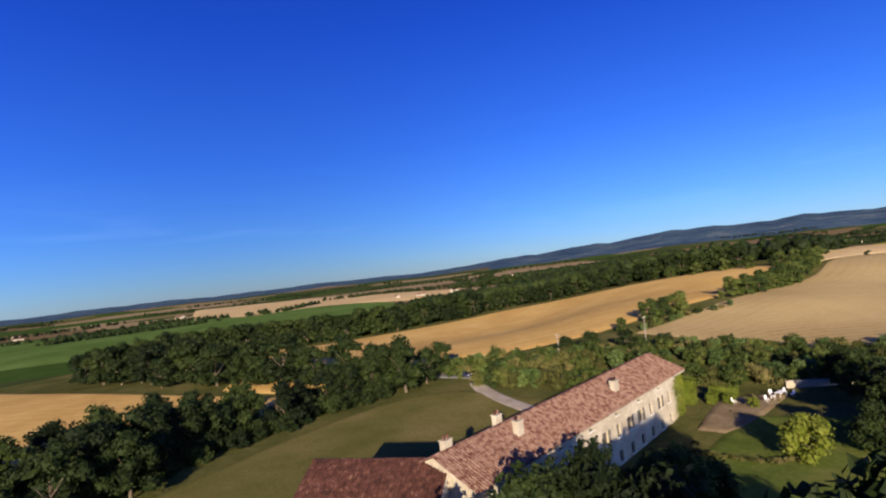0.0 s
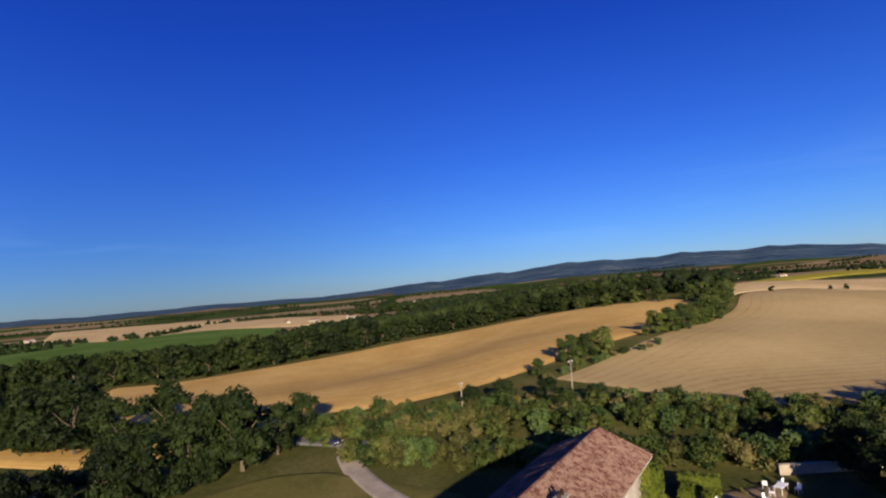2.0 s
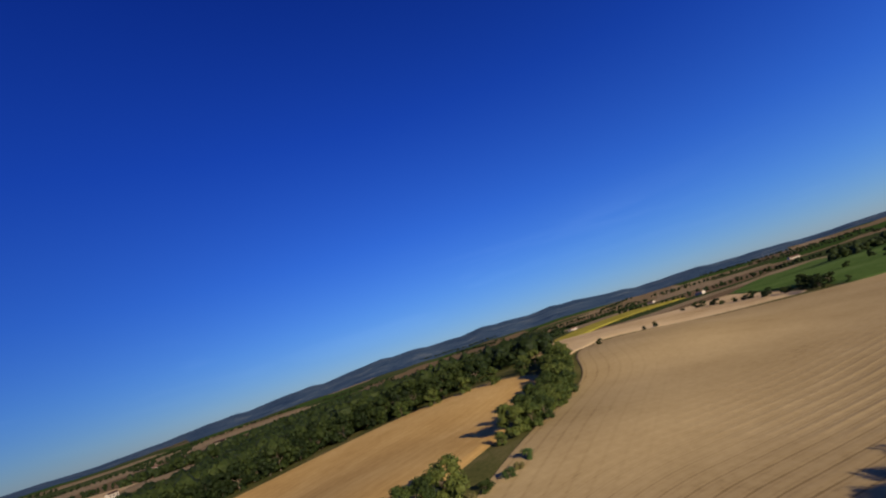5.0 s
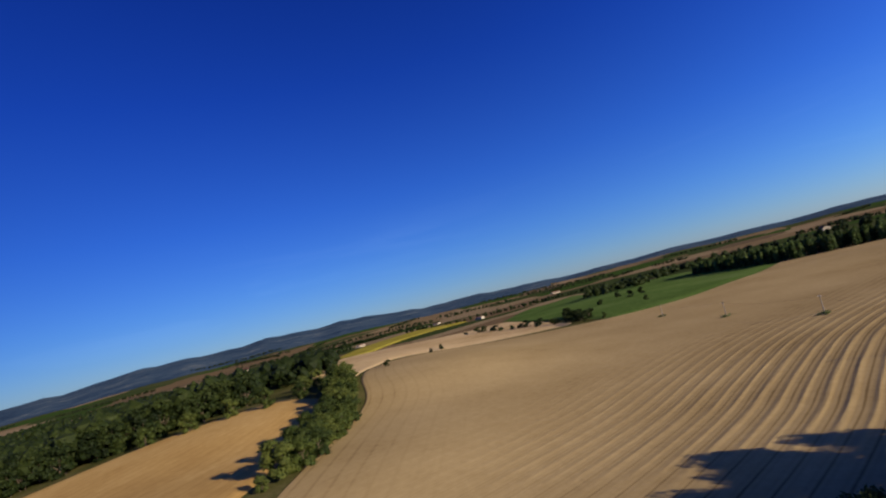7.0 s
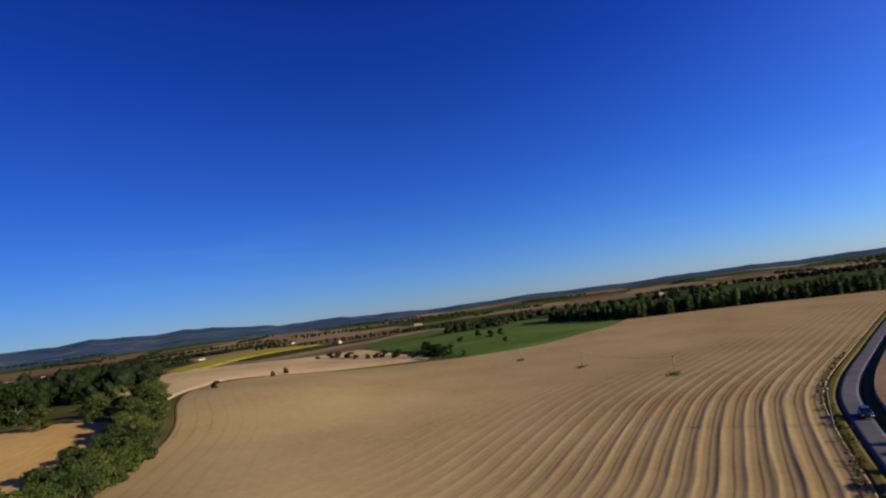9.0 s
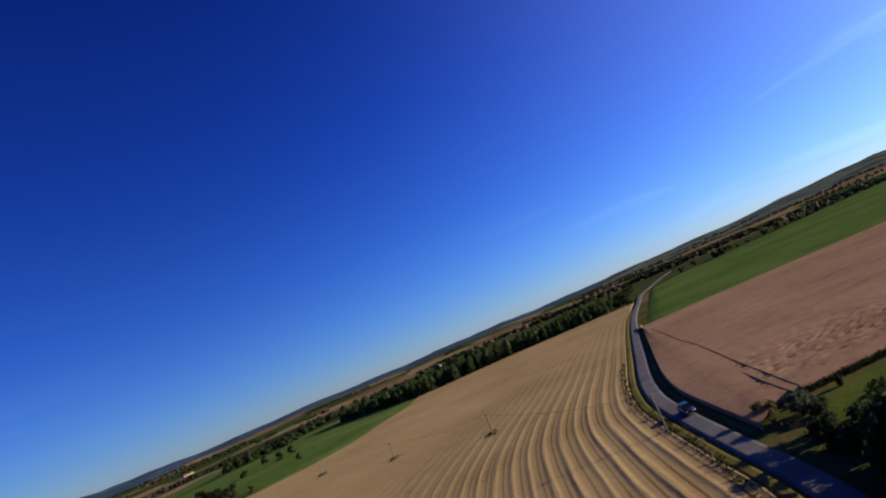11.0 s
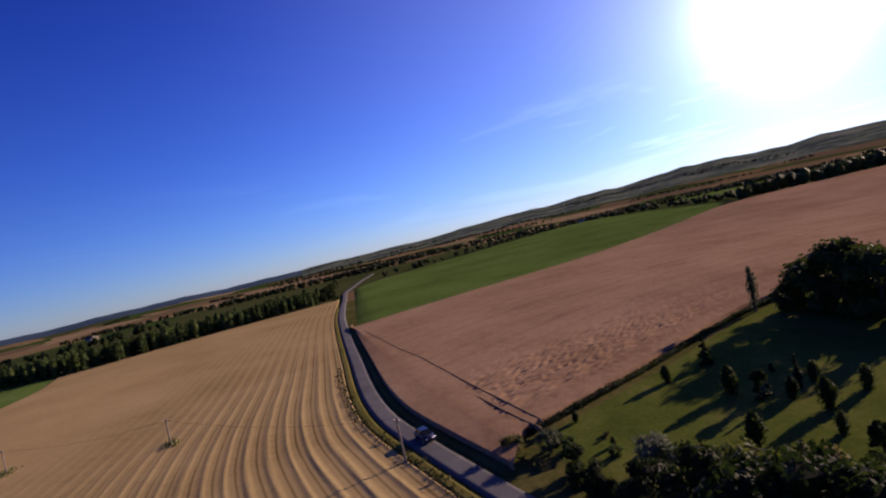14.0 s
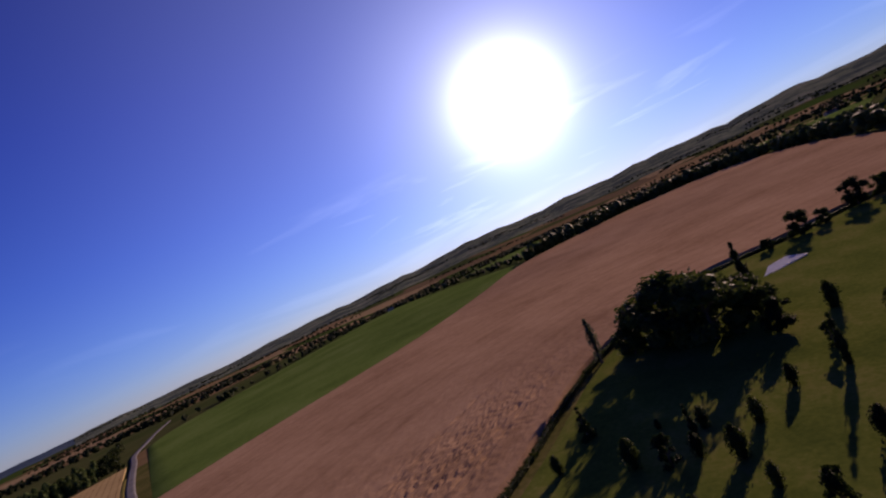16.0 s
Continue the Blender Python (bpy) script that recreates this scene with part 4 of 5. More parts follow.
for ob in [*OAKS, *HEDGE_TREES, *FAR_OAKS, *POPLARS, CYPRESS, SLIM, CONIFER, *SMALLS, LIME, OLIVE, DARK_BUSH, *BUSHES]:
    drop_proto(ob)

# ---- the farmhouse ----
HU, HN = Vector((0.683, 0.731, 0)), Vector((0.731, -0.683, 0))     # along the house, and out of its front
H0 = Vector((38.4, 89.0, 0))                                        # foot of the front corner at the far gable
GROUND, EAVE, RIDGE_Z, HALF, LENGTH = -4.4, 3.75, 6.3, 5.6, 54.0


def hp(s, n, z):
    """A point by metres along the house from its far gable, out of its front, and height."""
    return H0 - HU * s + HN * n + Vector((0, 0, z))


def box_at(bm, o, ux, uy, uz):
    c = [o, o + ux, o + ux + uy, o + uy]
    v = [bm.verts.new(p) for p in c] + [bm.verts.new(p + uz) for p in c]
    for f in ((0, 1, 2, 3), (4, 5, 6, 7), (0, 1, 5, 4), (1, 2, 6, 5), (2, 3, 7, 6), (3, 0, 4, 7)):
        bm.faces.new([v[i] for i in f])


house = new("farmhouse")
house.location = (0, 0, 0)
tagged(house, "long stone farmhouse with red clay tile roof", "house")

columns = [(2.2 + 3.65 * k, 1.05 if k % 4 else 1.2) for k in range(14)]
rows_w = [(GROUND + 0.9, 1.5), (GROUND + 4.2, 1.75), (EAVE - 1.05, 0.6)]


def facade():
    """The front wall with its openings cut through, and their reveals."""
    ss = sorted({0.0, LENGTH, *[c - w / 2 for c, w in columns], *[c + w / 2 for c, w in columns]})
    zs = sorted({GROUND - 0.6, EAVE, *[z for z, h in rows_w], *[z + h for z, h in rows_w]})
    bm = bmesh.new()
    holes = []
    for s0, s1 in zip(ss, ss[1:]):
        for z0, z1 in zip(zs, zs[1:]):
            sm, zm = (s0 + s1) / 2, (z0 + z1) / 2
            col = [k for k, (c, w) in enumerate(columns) if abs(sm - c) < w / 2]
            row = [k for k, (z, h) in enumerate(rows_w) if z < zm < z + h]
            if col and row and not (row[0] == 2 and col[0] % 2):
                holes.append((s0, s1, z0, z1, row[0]))
                for a, b in (((s0, z0), (s1, z0)), ((s1, z0), (s1, z1)), ((s1, z1), (s0, z1)), ((s0, z1), (s0, z0))):
                    bm.faces.new([bm.verts.new(p) for p in (hp(a[0], -0.5, a[1]), hp(b[0], -0.5, b[1]), hp(b[0], -0.95, b[1]), hp(a[0], -0.95, a[1]))])
                continue
            bm.faces.new([bm.verts.new(hp(*q)) for q in ((s0, -0.5, z0), (s1, -0.5, z0), (s1, -0.5, z1), (s0, -0.5, z1))])
    bmesh.ops.remove_doubles(bm, verts=bm.verts, dist=0.001)
    part("wall", bm, M_STONE, house, "pale weathered rendered stone wall")
    return holes


holes = facade()
bm = bmesh.new()
for s in (0.0, LENGTH):
    a = [hp(s, -0.5, GROUND - 0.6), hp(s, -0.5, EAVE), hp(s, -HALF, RIDGE_Z - 0.1), hp(s, 0.5 - 2 * HALF, EAVE), hp(s, 0.5 - 2 * HALF, GROUND - 0.6)]
    bm.faces.new([bm.verts.new(p) for p in a])
bm.faces.new([bm.verts.new(p) for p in (hp(0, 0.5 - 2 * HALF, GROUND - 0.6), hp(LENGTH, 0.5 - 2 * HALF, GROUND - 0.6), hp(LENGTH, 0.5 - 2 * HALF, EAVE), hp(0, 0.5 - 2 * HALF, EAVE))])
bm.faces.new([bm.verts.new(p) for p in (hp(0, -1.2, GROUND + 0.1), hp(LENGTH, -1.2, GROUND + 0.1), hp(LENGTH, -1.2, EAVE), hp(0, -1.2, EAVE))])
part("wall", bm, M_STONE, house)
for s0, s1, z0, z1, row in holes:
    bm = bmesh.new()
    box_at(bm, hp(s0, -0.86, z0), -HU * (s1 - s0), -HN * 0.03, Vector((0, 0, z1 - z0)))
    win = part("window", bm, M_GLASS, house, "dark window pane set deep in the wall")
    bm = bmesh.new()
    w = s1 - s0
    for k in (0, 0.5, 1):
        box_at(bm, hp(s0 + k * (w - 0.07), -0.8, z0), -HU * 0.07, -HN * 0.05, Vector((0, 0, z1 - z0)))
    for z in (z0, z1 - 0.07):
        box_at(bm, hp(s0 + 0.07, -0.81, z), -HU * (w - 0.14), -HN * 0.04, Vector((0, 0, 0.07)))
    part("frame", bm, M_SHUTTER, win)
    bm = bmesh.new()
    box_at(bm, hp(s0 - 0.12, -0.42, z0 - 0.12), -HU * (w + 0.24), -HN * 0.4, Vector((0, 0, 0.12)))
    part("sill", bm, M_PLASTER, win)
    if row == 1 and random.random() < 0.6:
        for sa in (s0 - w * 0.5 - 0.02, s1 + 0.02):
            bm = bmesh.new()
            box_at(bm, hp(sa, -0.44, z0), -HU * w * 0.5, -HN * 0.05, Vector((0, 0, z1 - z0)))
            part("shutter", bm, M_SHUTTER, win)


def tiled_slope(name, e0, e1, r0, r1, material, parent, pitch=0.42, rows=16, label=""):
    """A roof slope of barrel tiles from the eave e0-e1 to the ridge r0-r1: rounded ribs, with a step at every course."""
    e0, e1, r0, r1 = (Vector(p) for p in (e0, e1, r0, r1))
    width = (e1 - e0).length
    ribs = max(4, int(width / pitch))
    nrm = (e1 - e0).cross(r0 - e0).normalized()
    if nrm.z < 0:
        nrm = -nrm
    rg = np.random.default_rng(int(width * 10))
    prof = [0.0, 0.075, 0.1, 0.075, 0.0, -0.03]
    nu = ribs * len(prof)
    verts, faces = [], []
    jit = rg.normal(0, 0.012, (ribs, rows))
    sag = [0.05 * math.sin(k * 0.05) + 0.03 * math.sin(k * 0.17) for k in range(nu + 1)]
    nv = 0
    for j in range(rows):
        for edge in (0, 1):
            t = (j + edge) / rows
            for i in range(nu + 1):
                u = i / nu
                p = (e0.lerp(e1, u)).lerp(r0.lerp(r1, u), t)
                k = min(i // len(prof), ribs - 1)
                p = p + nrm * (prof[i % len(prof)] + (0.045 if edge == 0 else 0.0) + jit[k, j] - sag[i] * math.sin(t * 3.14))
                verts.append(p)
        for i in range(nu):
            a = nv + i
            faces.append((a, a + 1, a + nu + 2, a + nu + 1))
        if j:
            for i in range(nu):
                a, b = nv - (nu + 1) + i, nv + i
                faces.append((a, a + 1, b + 1, b))
        nv += 2 * (nu + 1)
    ob = mesh_object(name, verts, faces, material, parent=parent, smooth=False, label=label)
    return ob


EX = 0.45
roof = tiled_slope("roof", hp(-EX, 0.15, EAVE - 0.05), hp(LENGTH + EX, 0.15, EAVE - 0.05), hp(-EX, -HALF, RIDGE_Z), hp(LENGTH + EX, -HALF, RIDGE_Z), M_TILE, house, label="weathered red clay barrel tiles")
roof_b = tiled_slope("roof", hp(LENGTH + EX, -2 * HALF - 0.15, EAVE - 0.05), hp(-EX, -2 * HALF - 0.15, EAVE - 0.05), hp(LENGTH + EX, -HALF, RIDGE_Z), hp(-EX, -HALF, RIDGE_Z), M_TILE_BACK, house, label="paler dull red barrel tiles of the back slope")
bm = bmesh.new()
tube(bm, [hp(-EX + (LENGTH + 2 * EX) * k / 24, -HALF, RIDGE_Z + 0.02 + 0.02 * math.sin(k)) for k in range(25)], [0.15] * 25, 8)
part("ridge_cap", bm, M_TILE, house, smooth=True)
bm = bmesh.new()
for sgn in (0, 1):
    n0 = 0.1 if sgn == 0 else -2 * HALF - 0.1
    box_at(bm, hp(-EX, n0, EAVE - 0.3), -HU * (LENGTH + 2 * EX), -HN * (0.6 if sgn == 0 else -0.6), Vector((0, 0, 0.16)))
part("cornice", bm, M_STONE, house, "pale moulded cornice under the eaves")


def chimney(s, n, w, d, h, z0, pots):
    bm = bmesh.new()
    box_at(bm, hp(s - w / 2, n + d / 2, z0 - 0.8), -HU * w, -HN * d, Vector((0, 0, h + 0.8)))
    box_at(bm, hp(s - w / 2 - 0.08, n + d / 2 + 0.08, z0 + h), -HU * (w + 0.16), -HN * (d + 0.16), Vector((0, 0, 0.12)))
    c = part("chimney", bm, M_STONE, house, "pale rendered chimney stack")
    for k in range(pots):
        bm = bmesh.new()
        p = hp(s - w / 2 + w * (k + 0.5) / pots, n, z0 + h + 0.1)
        tube(bm, [p, p + Vector((0, 0, 0.5))], [0.16, 0.13], 8)
        part("chimney_pot", bm, M_TILE, c)


chimney(19.8, -HALF + 3.0, 1.3, 0.8, 1.5, RIDGE_Z - 1.6, 2)
chimney(42.5, -HALF + 2.2, 1.1, 0.75, 1.7, RIDGE_Z - 1.2, 2)
chimney(41.5, -HALF - 1.6, 1.1, 0.75, 1.7, RIDGE_Z - 1.2, 2)
chimney(51.0, -HALF - 1.2, 1.2, 0.75, 1.7, RIDGE_Z - 1.2, 2)

# lower wing at the near end
wing = new("farmhouse_wing")
tagged(wing, "lower tiled wing with a pale gable wall", "house")
WA, WB, WH = Vector((-1.0, 54.2, 0)), Vector((-16.0, 58.5, 0)), 5.2
wu = (WB - WA).normalized()
wnn = Vector((wu.y, -wu.x, 0))
if wnn.y > 0:
    wnn = -wnn


def wp(s, n, z):
    return WA + wu * s + wnn * n + Vector((0, 0, z))


WL = (WB - WA).length
bm = bmesh.new()
for s in (0.0, WL):
    bm.faces.new([bm.verts.new(p) for p in (wp(s, WH - 0.4, GROUND - 0.6), wp(s, WH - 0.4, 3.25), wp(s, 0, 5.55), wp(s, -WH + 0.4, 3.25), wp(s, -WH + 0.4, GROUND - 0.6))])
for n in (WH - 0.4, -WH + 0.4):
    bm.faces.new([bm.verts.new(p) for p in (wp(0, n, GROUND - 0.6), wp(WL, n, GROUND - 0.6), wp(WL, n, 3.25), wp(0, n, 3.25))])
part("wall", bm, M_PLASTER, wing, "pale plastered gable wall")
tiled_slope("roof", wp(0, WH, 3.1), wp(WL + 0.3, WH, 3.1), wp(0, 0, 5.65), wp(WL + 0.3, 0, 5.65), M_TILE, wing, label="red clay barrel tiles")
tiled_slope("roof", wp(WL + 0.3, -WH, 3.1), wp(0, -WH, 3.1), wp(WL + 0.3, 0, 5.65), wp(0, 0, 5.65), M_TILE_BACK, wing, label="paler dull barrel tiles of the back slope")


def leafy_block(name, centre, size, turn, material, label, n=1500, leaf=0.16, seed=1, category="hedge"):
    """A clipped hedge: a bevelled core with leaf sprays over its faces."""
    rg = np.random.default_rng(seed)
    sx, sy, sz = size
    e = new(name)
    e.matrix_basis = pose(centre[0], centre[1], centre[2], 0, 0, turn)
    bm = bmesh.new()
    bmesh.ops.create_cube(bm, size=1.0)
    bmesh.ops.scale(bm, verts=bm.verts, vec=(sx - 0.12, sy - 0.12, sz - 0.06))
    bmesh.ops.translate(bm, verts=bm.verts, vec=(0, 0, sz / 2 - 0.06))
    bmesh.ops.bevel(bm, geom=bm.edges[:], offset=0.12, segments=2, affect="EDGES")
    part("core", bm, material, e)
    areas = np.array([sx * sy, sy * sz, sy * sz, sx * sz, sx * sz])
    pick = rg.choice(5, n, p=areas / areas.sum())
    a, b = rg.uniform(-0.5, 0.5, n), rg.uniform(-0.5, 0.5, n)
    c = np.zeros((n, 3))
    d = np.zeros((n, 3))
    for k in range(n):
        f = pick[k]
        if f == 0:
            c[k], d[k] = (a[k] * sx, b[k] * sy, sz), (0, 0, 1)
        elif f in (1, 2):
            q = 1 if f == 1 else -1
            c[k], d[k] = (q * sx / 2, a[k] * sy, (b[k] + 0.5) * sz), (q, 0, 0.3)
        else:
            q = 1 if f == 3 else -1
            c[k], d[k] = (a[k] * sx, q * sy / 2, (b[k] + 0.5) * sz), (0, q, 0.3)
    v, fc = leaf_quads(c + rg.normal(0, 0.07, (n, 3)), d, leaf, rg)
    mesh_object("foliage", v, fc.tolist(), material, parent=e, smooth=False)
    return tagged(e, label, category)


ang = math.degrees(math.atan2(HU.y, HU.x))
p = hp(-4.2, -6.0, 0)
leafy_block("hedge", (p.x, p.y, gz(p.x, p.y)), (1.6, 12.0, 4.4), ang, M_LEAF_LIME, "tall clipped lime-green hedge past the gable", 2600, 0.18, 3)
p = hp(-6.5, 2.2, 0)
leafy_block("hedge", (p.x, p.y, gz(p.x, p.y)), (3.6, 1.3, 1.7), ang, M_LEAF_LIME, "low clipped lime-green hedge by the terrace", 700, 0.14, 4)
p = hp(-9.5, 3.0, 0)
leafy_block("hedge", (p.x, p.y, gz(p.x, p.y)), (1.3, 4.6, 1.9), ang + 10, M_LEAF_LIME, "clipped lime-green hedge closing the terrace", 800, 0.14, 5)
hl = resample([(148, 71), (148.3, 46), (148.6, 9), (134.8, -29.3), (118, -45), (100, -65), (72, -90)], 22)
for k, (a, b) in enumerate(zip(hl, hl[1:])):
    c = (a + b) / 2
    d = b - a
    leafy_block("hedge", (c[0], c[1], gz(*c) - 0.1), (float(np.hypot(*d)) + 0.3, 0.9, 0.75 + 0.12 * math.sin(k * 2.1)), math.degrees(math.atan2(d[1], d[0])), M_LEAF, "low dark hedge between lawn and field", 650, 0.16, 40 + k)["group"] = "garden hedge"
# creeper on the far end of the front
rgc = np.random.default_rng(12)
cs = []
for k in range(2600):
    s = abs(rgc.normal(0, 1.7))
    z = rgc.uniform(GROUND, EAVE - 0.4) if s < 3 else rgc.uniform(GROUND + 1, EAVE - 1)
    if s < 4.6:
        cs.append(hp(s, -0.46 + rgc.uniform(0, 0.14), z))
v, fc = leaf_quads(np.array([c[:] for c in cs]), np.tile(np.array(HN[:]), (len(cs), 1)), 0.15, rgc)
tagged(mesh_object("creeper", v, fc.tolist(), M_LEAF_LIME, smooth=False), "yellow-green creeper climbing the farmhouse corner", "climbing plant")


def table_set(x, y, turn):
    t = new("garden_table")
    t.matrix_basis = pose(x, y, gz(x, y) + 0.25, 0, 0, turn)
    bm = bmesh.new()
    bmesh.ops.create_cube(bm, size=1.0)
    bmesh.ops.scale(bm, verts=bm.verts, vec=(2.0, 1.0, 0.05))
    bmesh.ops.translate(bm, verts=bm.verts, vec=(0, 0, 0.74))
    bmesh.ops.bevel(bm, geom=bm.edges[:], offset=0.015, segments=1, affect="EDGES")
    part("tabletop", bm, M_WHITE, t)
    for sx in (-0.9, 0.9):
        for sy in (-0.4, 0.4):
            bm = bmesh.new()
            tube(bm, [(sx, sy, -0.1), (sx, sy, 0.72)], [0.03, 0.035], 6)
            part("leg", bm, M_WHITE, t)
    return tagged(t, "white garden table on the earth terrace", "table")


table_set(54.5, 89.5, 30)


def garden_chair(x, y, turn):
    t = new("garden_chair")
    t.matrix_basis = pose(x, y, gz(x, y) + 0.25, 0, 0, turn)
    bm = bmesh.new()
    box_at(bm, Vector((-0.25, -0.25, 0.42)), Vector((0.5, 0, 0)), Vector((0, 0.5, 0)), Vector((0, 0, 0.05)))
    part("seat", bm, M_WHITE, t)
    bm = bmesh.new()
    box_at(bm, Vector((-0.25, 0.22, 0.47)), Vector((0.5, 0, 0)), Vector((0, 0.05, 0)), Vector((0, 0.08, 0.5)))
    part("backrest", bm, M_WHITE, t)
    for sx in (-0.22, 0.22):
        for sy in (-0.22, 0.22):
            bm = bmesh.new()
            tube(bm, [(sx * 1.1, sy * 1.1, -0.1), (sx, sy, 0.43)], [0.022, 0.026], 6)
            part("leg", bm, M_WHITE, t)
    return tagged(t, "white plastic garden chair by the table", "chair", "garden chairs")


first = garden_chair(52.8, 89.0, 70)
for x, y, a in [(55.6, 90.8, 200), (53.6, 90.9, 140), (55.9, 88.6, 280), (51.2, 88.0, 20), (46.3, 89.2, 10)]:
    copy_thing(first, pose(x, y, gz(x, y) + 0.25, 0, 0, a))


def wooden_pole(x, y, h, lean, label, arm=True):
    t = new("utility_pole")
    t.matrix_basis = pose(x, y, gz(x, y), lean, lean * 0.4, random.uniform(0, 90))
    bm = bmesh.new()
    tube(bm, [(0, 0, -0.5), (0, 0, h * 0.5), (0, 0, h)], [0.17, 0.15, 0.11], 8)
    part("post", bm, M_WOOD, t)
    if arm:
        bm = bmesh.new()
        box_at(bm, Vector((-0.5, -0.05, h - 0.5)), Vector((1.0, 0, 0)), Vector((0, 0.1, 0)), Vector((0, 0, 0.1)))
        part("crossarm", bm, M_WOOD, t)
        for k in (-0.42, 0.0, 0.42):
            bm = bmesh.new()
            tube(bm, [(k, 0, h - 0.4), (k, 0, h - 0.28), (k, 0, h - 0.18)], [0.03, 0.055, 0.035], 6)
            part("insulator", bm, M_WHITE, t)
    return tagged(t, label, "pole", "power poles")


POLES = [(49.3, 135, 8.0), (157, 84.5, 6.0), (212, 106, 5.2), (240, 134, 5.2), (268, 162, 5.2), (28, 140, 6.0)]
for k, (x, y, h) in enumerate(POLES):
    wooden_pole(x, y, h, 0.8 if k else 1.5, "grey weathered wooden power pole in the field" if k != 0 else "weathered wooden power pole by the boundary")
for (x0, y0, h0), (x1, y1, h1) in [(POLES[1], POLES[2]), (POLES[2], POLES[3]), (POLES[3], POLES[4]), (POLES[0], POLES[5])]:
    bm = bmesh.new()
    a, b = Vector((x0, y0, gz(x0, y0) + h0 - 0.2)), Vector((x1, y1, gz(x1, y1) + h1 - 0.2))
    tube(bm, [a.lerp(b, k / 10) - Vector((0, 0, 1.2 * (1 - (k / 5 - 1) ** 2))) for k in range(11)], [0.012] * 11, 4)
    tagged(part("power_cable", bm, M_RUBBER), "thin dark power cable between poles", "cable", "power cables")
    # rough weeds left round the foot of a pole in the field
for x, y, h in POLES[2:5]:
    rgw = np.random.default_rng(int(x))
    c = np.stack([x + rgw.normal(0, 1.6, 90), y + rgw.normal(0, 0.8, 90), np.zeros(90)], 1)
    c[:, 2] = ground_z(c[:, 0], c[:, 1]) + rgw.uniform(0.1, 0.7, 90)
    v, fc = leaf_quads(c, np.tile([0.0, 0.3, 0.6], (90, 1)), 0.32, rgw)
    tagged(mesh_object("weeds", v, fc.tolist(), M_LEAF_POPLAR, smooth=False), "weeds left standing round a pole", "weeds", kind="stuff")


def car(x, y, turn, label):
    t = new("car")
    t.matrix_basis = pose(x, y, gz(x, y) + 0.16 + 0.0013 * math.hypot(x - 110, y - 110), 0, 0, turn)
    bm = bmesh.new()
    prof = [(-2.0, 0.3), (-2.05, 0.75), (-1.2, 0.9), (1.95, 0.95), (2.05, 0.6), (2.0, 0.3)]
    l = [bm.verts.new((px, -0.85, pz)) for px, pz in prof]
    r = [bm.verts.new((px, 0.85, pz)) for px, pz in prof]
    bm.faces.new(l)
    bm.faces.new(r[::-1])
    for i in range(len(prof)):
        j = (i + 1) % len(prof)
        bm.faces.new((l[i], l[j], r[j], r[i]))
    bmesh.ops.bevel(bm, geom=bm.edges[:], offset=0.09, segments=2, affect="EDGES")
    body = part("body", bm, M_PAINT, t, smooth=True)
    bm = bmesh.new()
    prof = [(-1.15, 0.88), (-0.45, 1.42), (1.1, 1.45), (1.85, 0.93)]
    l = [bm.verts.new((px, -0.74 if pz < 1 else -0.6, pz)) for px, pz in prof]
    r = [bm.verts.new((px, 0.74 if pz < 1 else 0.6, pz)) for px, pz in prof]
    bm.faces.new(l)
    bm.faces.new(r[::-1])
    for i in range(4):
        j = (i + 1) % 4
        bm.faces.new((l[i], l[j], r[j], r[i]))
    bmesh.ops.bevel(bm, geom=bm.edges[:], offset=0.05, segments=2, affect="EDGES")
    part("cabin", bm, M_GLASS, t, "dark glazed cabin")
    bm = bmesh.new()
    box_at(bm, Vector((-0.45, -0.58, 1.45)), Vector((1.55, 0, 0)), Vector((0, 1.16, 0)), Vector((0, 0, 0.04)))
    part("roof_panel", bm, M_PAINT, t)
    for wx in (-1.3, 1.25):
        for wy in (-0.8, 0.8):
            bm = bmesh.new()
            tube(bm, [(wx, wy - 0.1, 0.31), (wx, wy + 0.1, 0.31)], [0.31, 0.31], 16)
            wheel = part("wheel", bm, M_RUBBER, t)
            bm = bmesh.new()
            tube(bm, [(wx, wy - 0.115, 0.31), (wx, wy + 0.115, 0.31)], [0.19, 0.19], 12)
            part("rim", bm, M_METAL, wheel)
    for wy in (-0.6, 0.6):
        bm = bmesh.new()
        box_at(bm, Vector((-2.07, wy - 0.17, 0.62)), Vector((0.06, 0, 0)), Vector((0, 0.34, 0)), Vector((0, 0, 0.13)))
        part("headlight", bm, M_WHITE, t)
    return tagged(t, label, "car")


car(160.5, 79.2, -8, "small dark car on the asphalt lane")
car(2.5, 134.5, 140, "dark car standing in the shade on the lane")

# pale pool cover on the far lawn
pc = new("pool_cover")
pc.matrix_basis = pose(119, -20.5, gz(119, -20.5) + 0.15, 0, 0, 48)
bm = bmesh.new()
box_at(bm, Vector((-6.5, -2.6, -0.1)), Vector((13, 0, 0)), Vector((0, 5.2, 0)), Vector((0, 0, 0.2)))
part("kerb", bm, M_PLASTER, pc, "pale stone pool kerb")
for k in range(10):
    bm = bmesh.new()
    box_at(bm, Vector((-6.2 + 1.24 * k, -2.3, 0.1)), Vector((1.2, 0, 0)), Vector((0, 4.6, 0)), Vector((0, 0, 0.06)))
    bmesh.ops.bevel(bm, geom=bm.edges[:], offset=0.02, segments=1, affect="EDGES")
    part("slat", bm, M_TARP, pc)
tagged(pc, "pale grey slatted pool cover on the lawn", "pool cover")

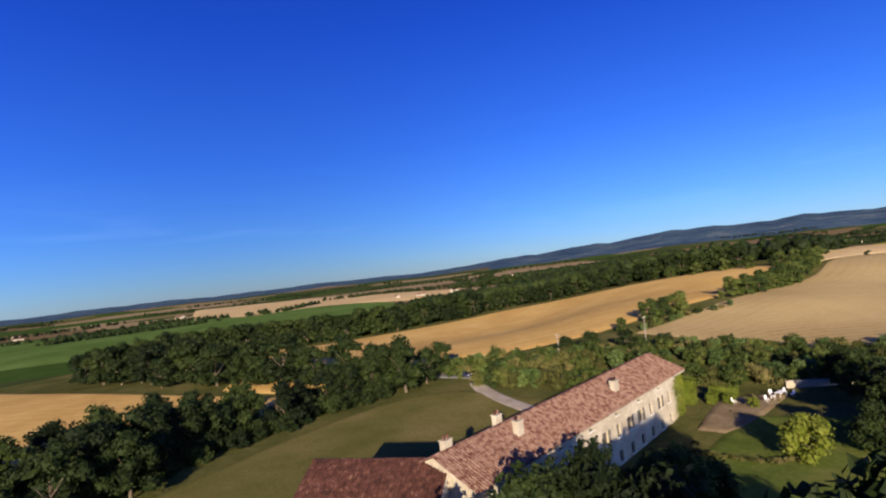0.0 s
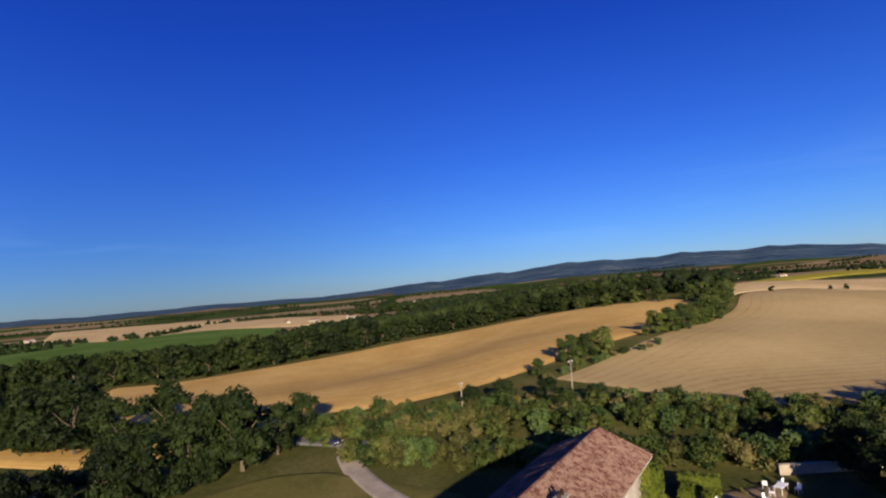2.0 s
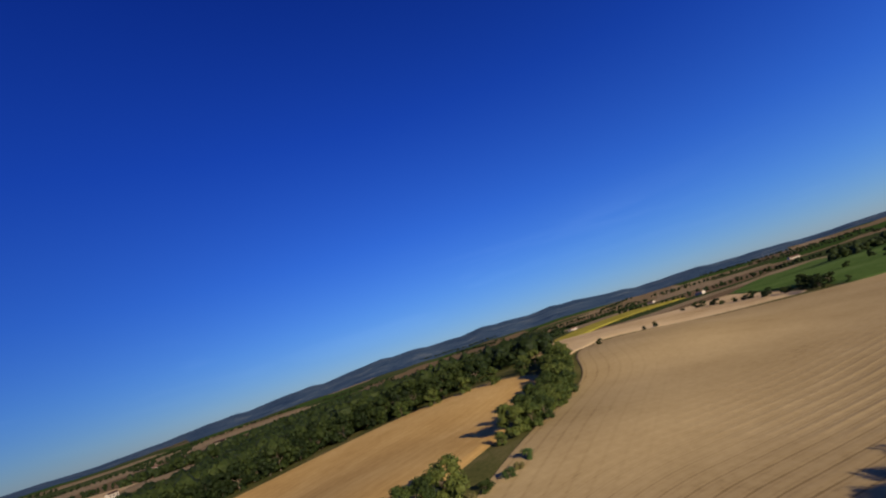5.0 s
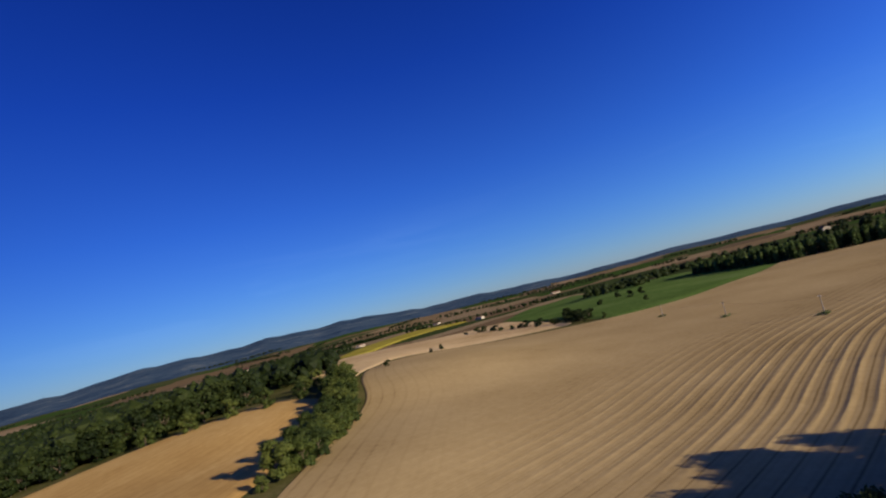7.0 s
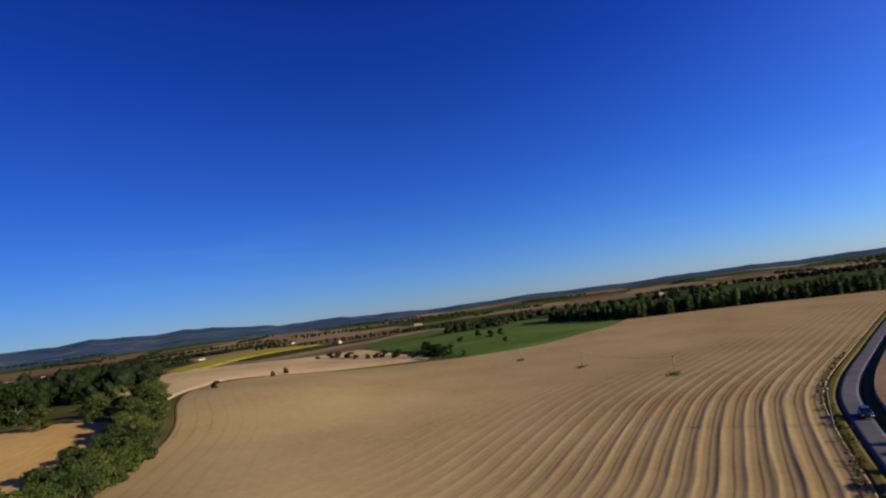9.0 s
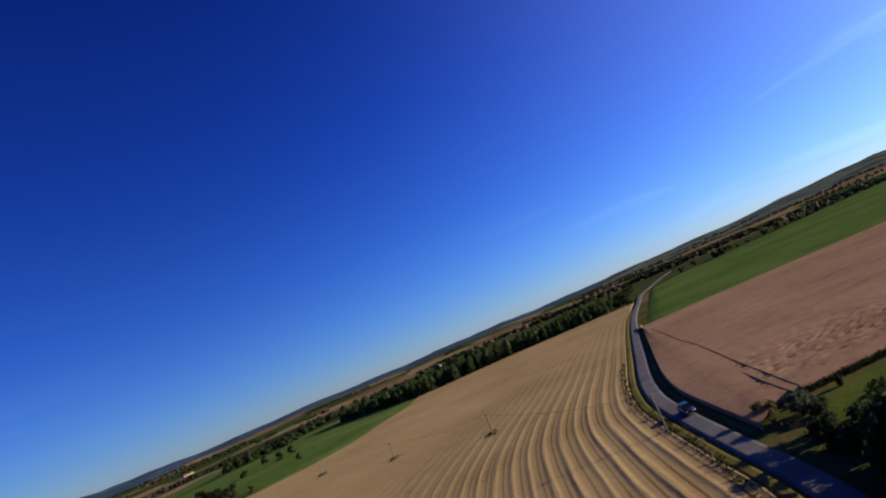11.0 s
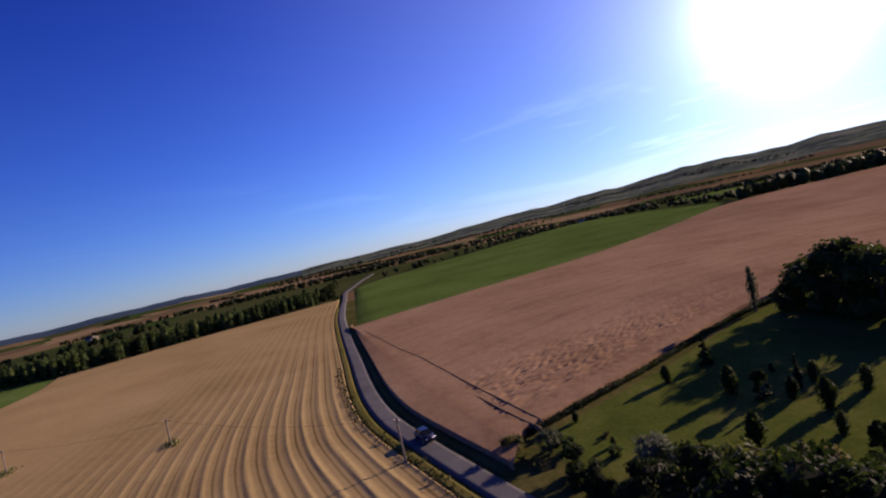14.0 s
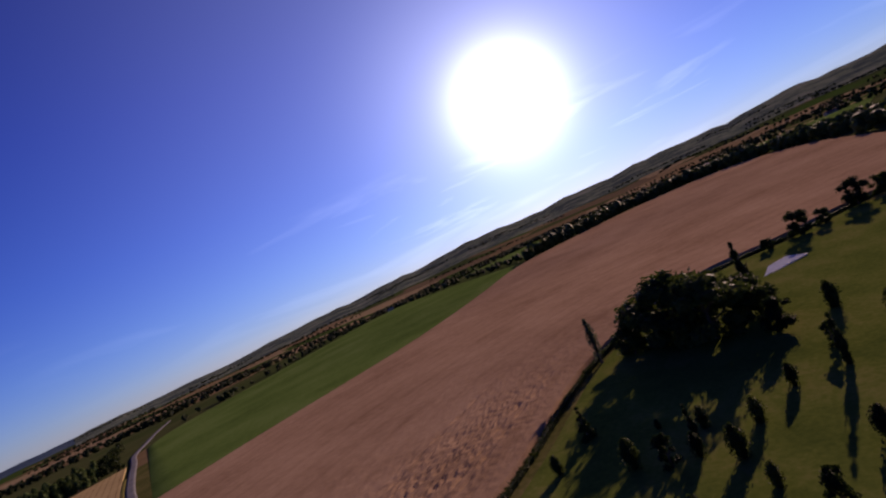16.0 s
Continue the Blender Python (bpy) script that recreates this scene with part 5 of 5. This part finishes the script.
# low garden walls in front of the farmhouse
for a, b, lab in [((58, 93.5), (72, 89.5), "low pale stone wall behind the terrace")]:
    w = new("garden_wall")
    w.location = (0, 0, 0)
    bm = bmesh.new()
    A, B = Vector((*a, 0)), Vector((*b, 0))
    d = (B - A).normalized()
    z = min(gz(*a), gz(*b))
    box_at(bm, A + Vector((0, 0, z - 0.3)), B - A, Vector((-d.y, d.x, 0)) * 0.45, Vector((0, 0, 1.5)))
    bmesh.ops.bevel(bm, geom=bm.edges[:], offset=0.05, segments=1, affect="EDGES")
    part("masonry", bm, M_STONE, w)
    bm = bmesh.new()
    box_at(bm, A + Vector((0, 0, z + 1.2)) - Vector((-d.y, d.x, 0)) * 0.06, B - A, Vector((-d.y, d.x, 0)) * 0.57, Vector((0, 0, 0.1)))
    part("coping", bm, M_STONE, w)
    tagged(w, lab, "wall")


# ---- far farms ----
def far_house(x, y, turn, w, d, h, label):
    t = new("far_house")
    t.matrix_basis = pose(x, y, gz(x, y) - 0.3, 0, 0, turn)
    bm = bmesh.new()
    box_at(bm, Vector((-w / 2, -d / 2, 0)), Vector((w, 0, 0)), Vector((0, d, 0)), Vector((0, 0, h)))
    for sx in (-w / 2, w / 2):
        bm.faces.new([bm.verts.new(p) for p in ((sx, -d / 2, h), (sx, d / 2, h), (sx, 0, h + d * 0.22))])
    part("wall", bm, M_STONE, t)
    bm = bmesh.new()
    for s in (-1, 1):
        n = Vector((0, s * 0.22, 0.5)).normalized() * 0.25
        a = [Vector((-w / 2 - 0.3, s * (d / 2 + 0.4), h - 0.1)), Vector((w / 2 + 0.3, s * (d / 2 + 0.4), h - 0.1)), Vector((w / 2 + 0.3, 0, h + d * 0.22)), Vector((-w / 2 - 0.3, 0, h + d * 0.22))]
        lo, hi = [bm.verts.new(p) for p in a], [bm.verts.new(p + n) for p in a]
        bm.faces.new(hi)
        bm.faces.new(lo[::-1])
        for i in range(4):
            bm.faces.new((lo[i], lo[(i + 1) % 4], hi[(i + 1) % 4], hi[i]))
    part("roof", bm, M_TILE, t)
    for k in range(3):
        bm = bmesh.new()
        box_at(bm, Vector((-w / 3 + k * w / 3 - 0.5, -d / 2 - 0.04, h * 0.4)), Vector((1, 0, 0)), Vector((0, 0.08, 0)), Vector((0, 0, 1.4)))
        part("window", bm, M_GLASS, t)
    return tagged(t, label, "house", "far farmhouses")


random.seed(21)
for x, y, w in [(-30, 640, 10), (-60, 660, 8), (10, 655, 9), (-520, 1050, 20), (-180, 1150, 24), (60, 1250, 20), (330, 1100, 30), (420, 1180, 18), (560, 1250, 26), (900, 1500, 40), (700, 900, 16), (760, 860, 16),
                (1050, 900, 18), (1000, 300, 18), (880, 260, 16), (1100, 120, 20), (820, 620, 14), (-800, 1000, 20), (-720, 900, 16), (200, 1500, 26), (1300, 700, 22), (950, -300, 18), (640, -500, 16), (200, -700, 18), (60, -620, 16)]:
    far_house(x, y, random.uniform(0, 180), w, w * 0.55, random.uniform(3, 4.6), "pale far farm building with a tiled roof")
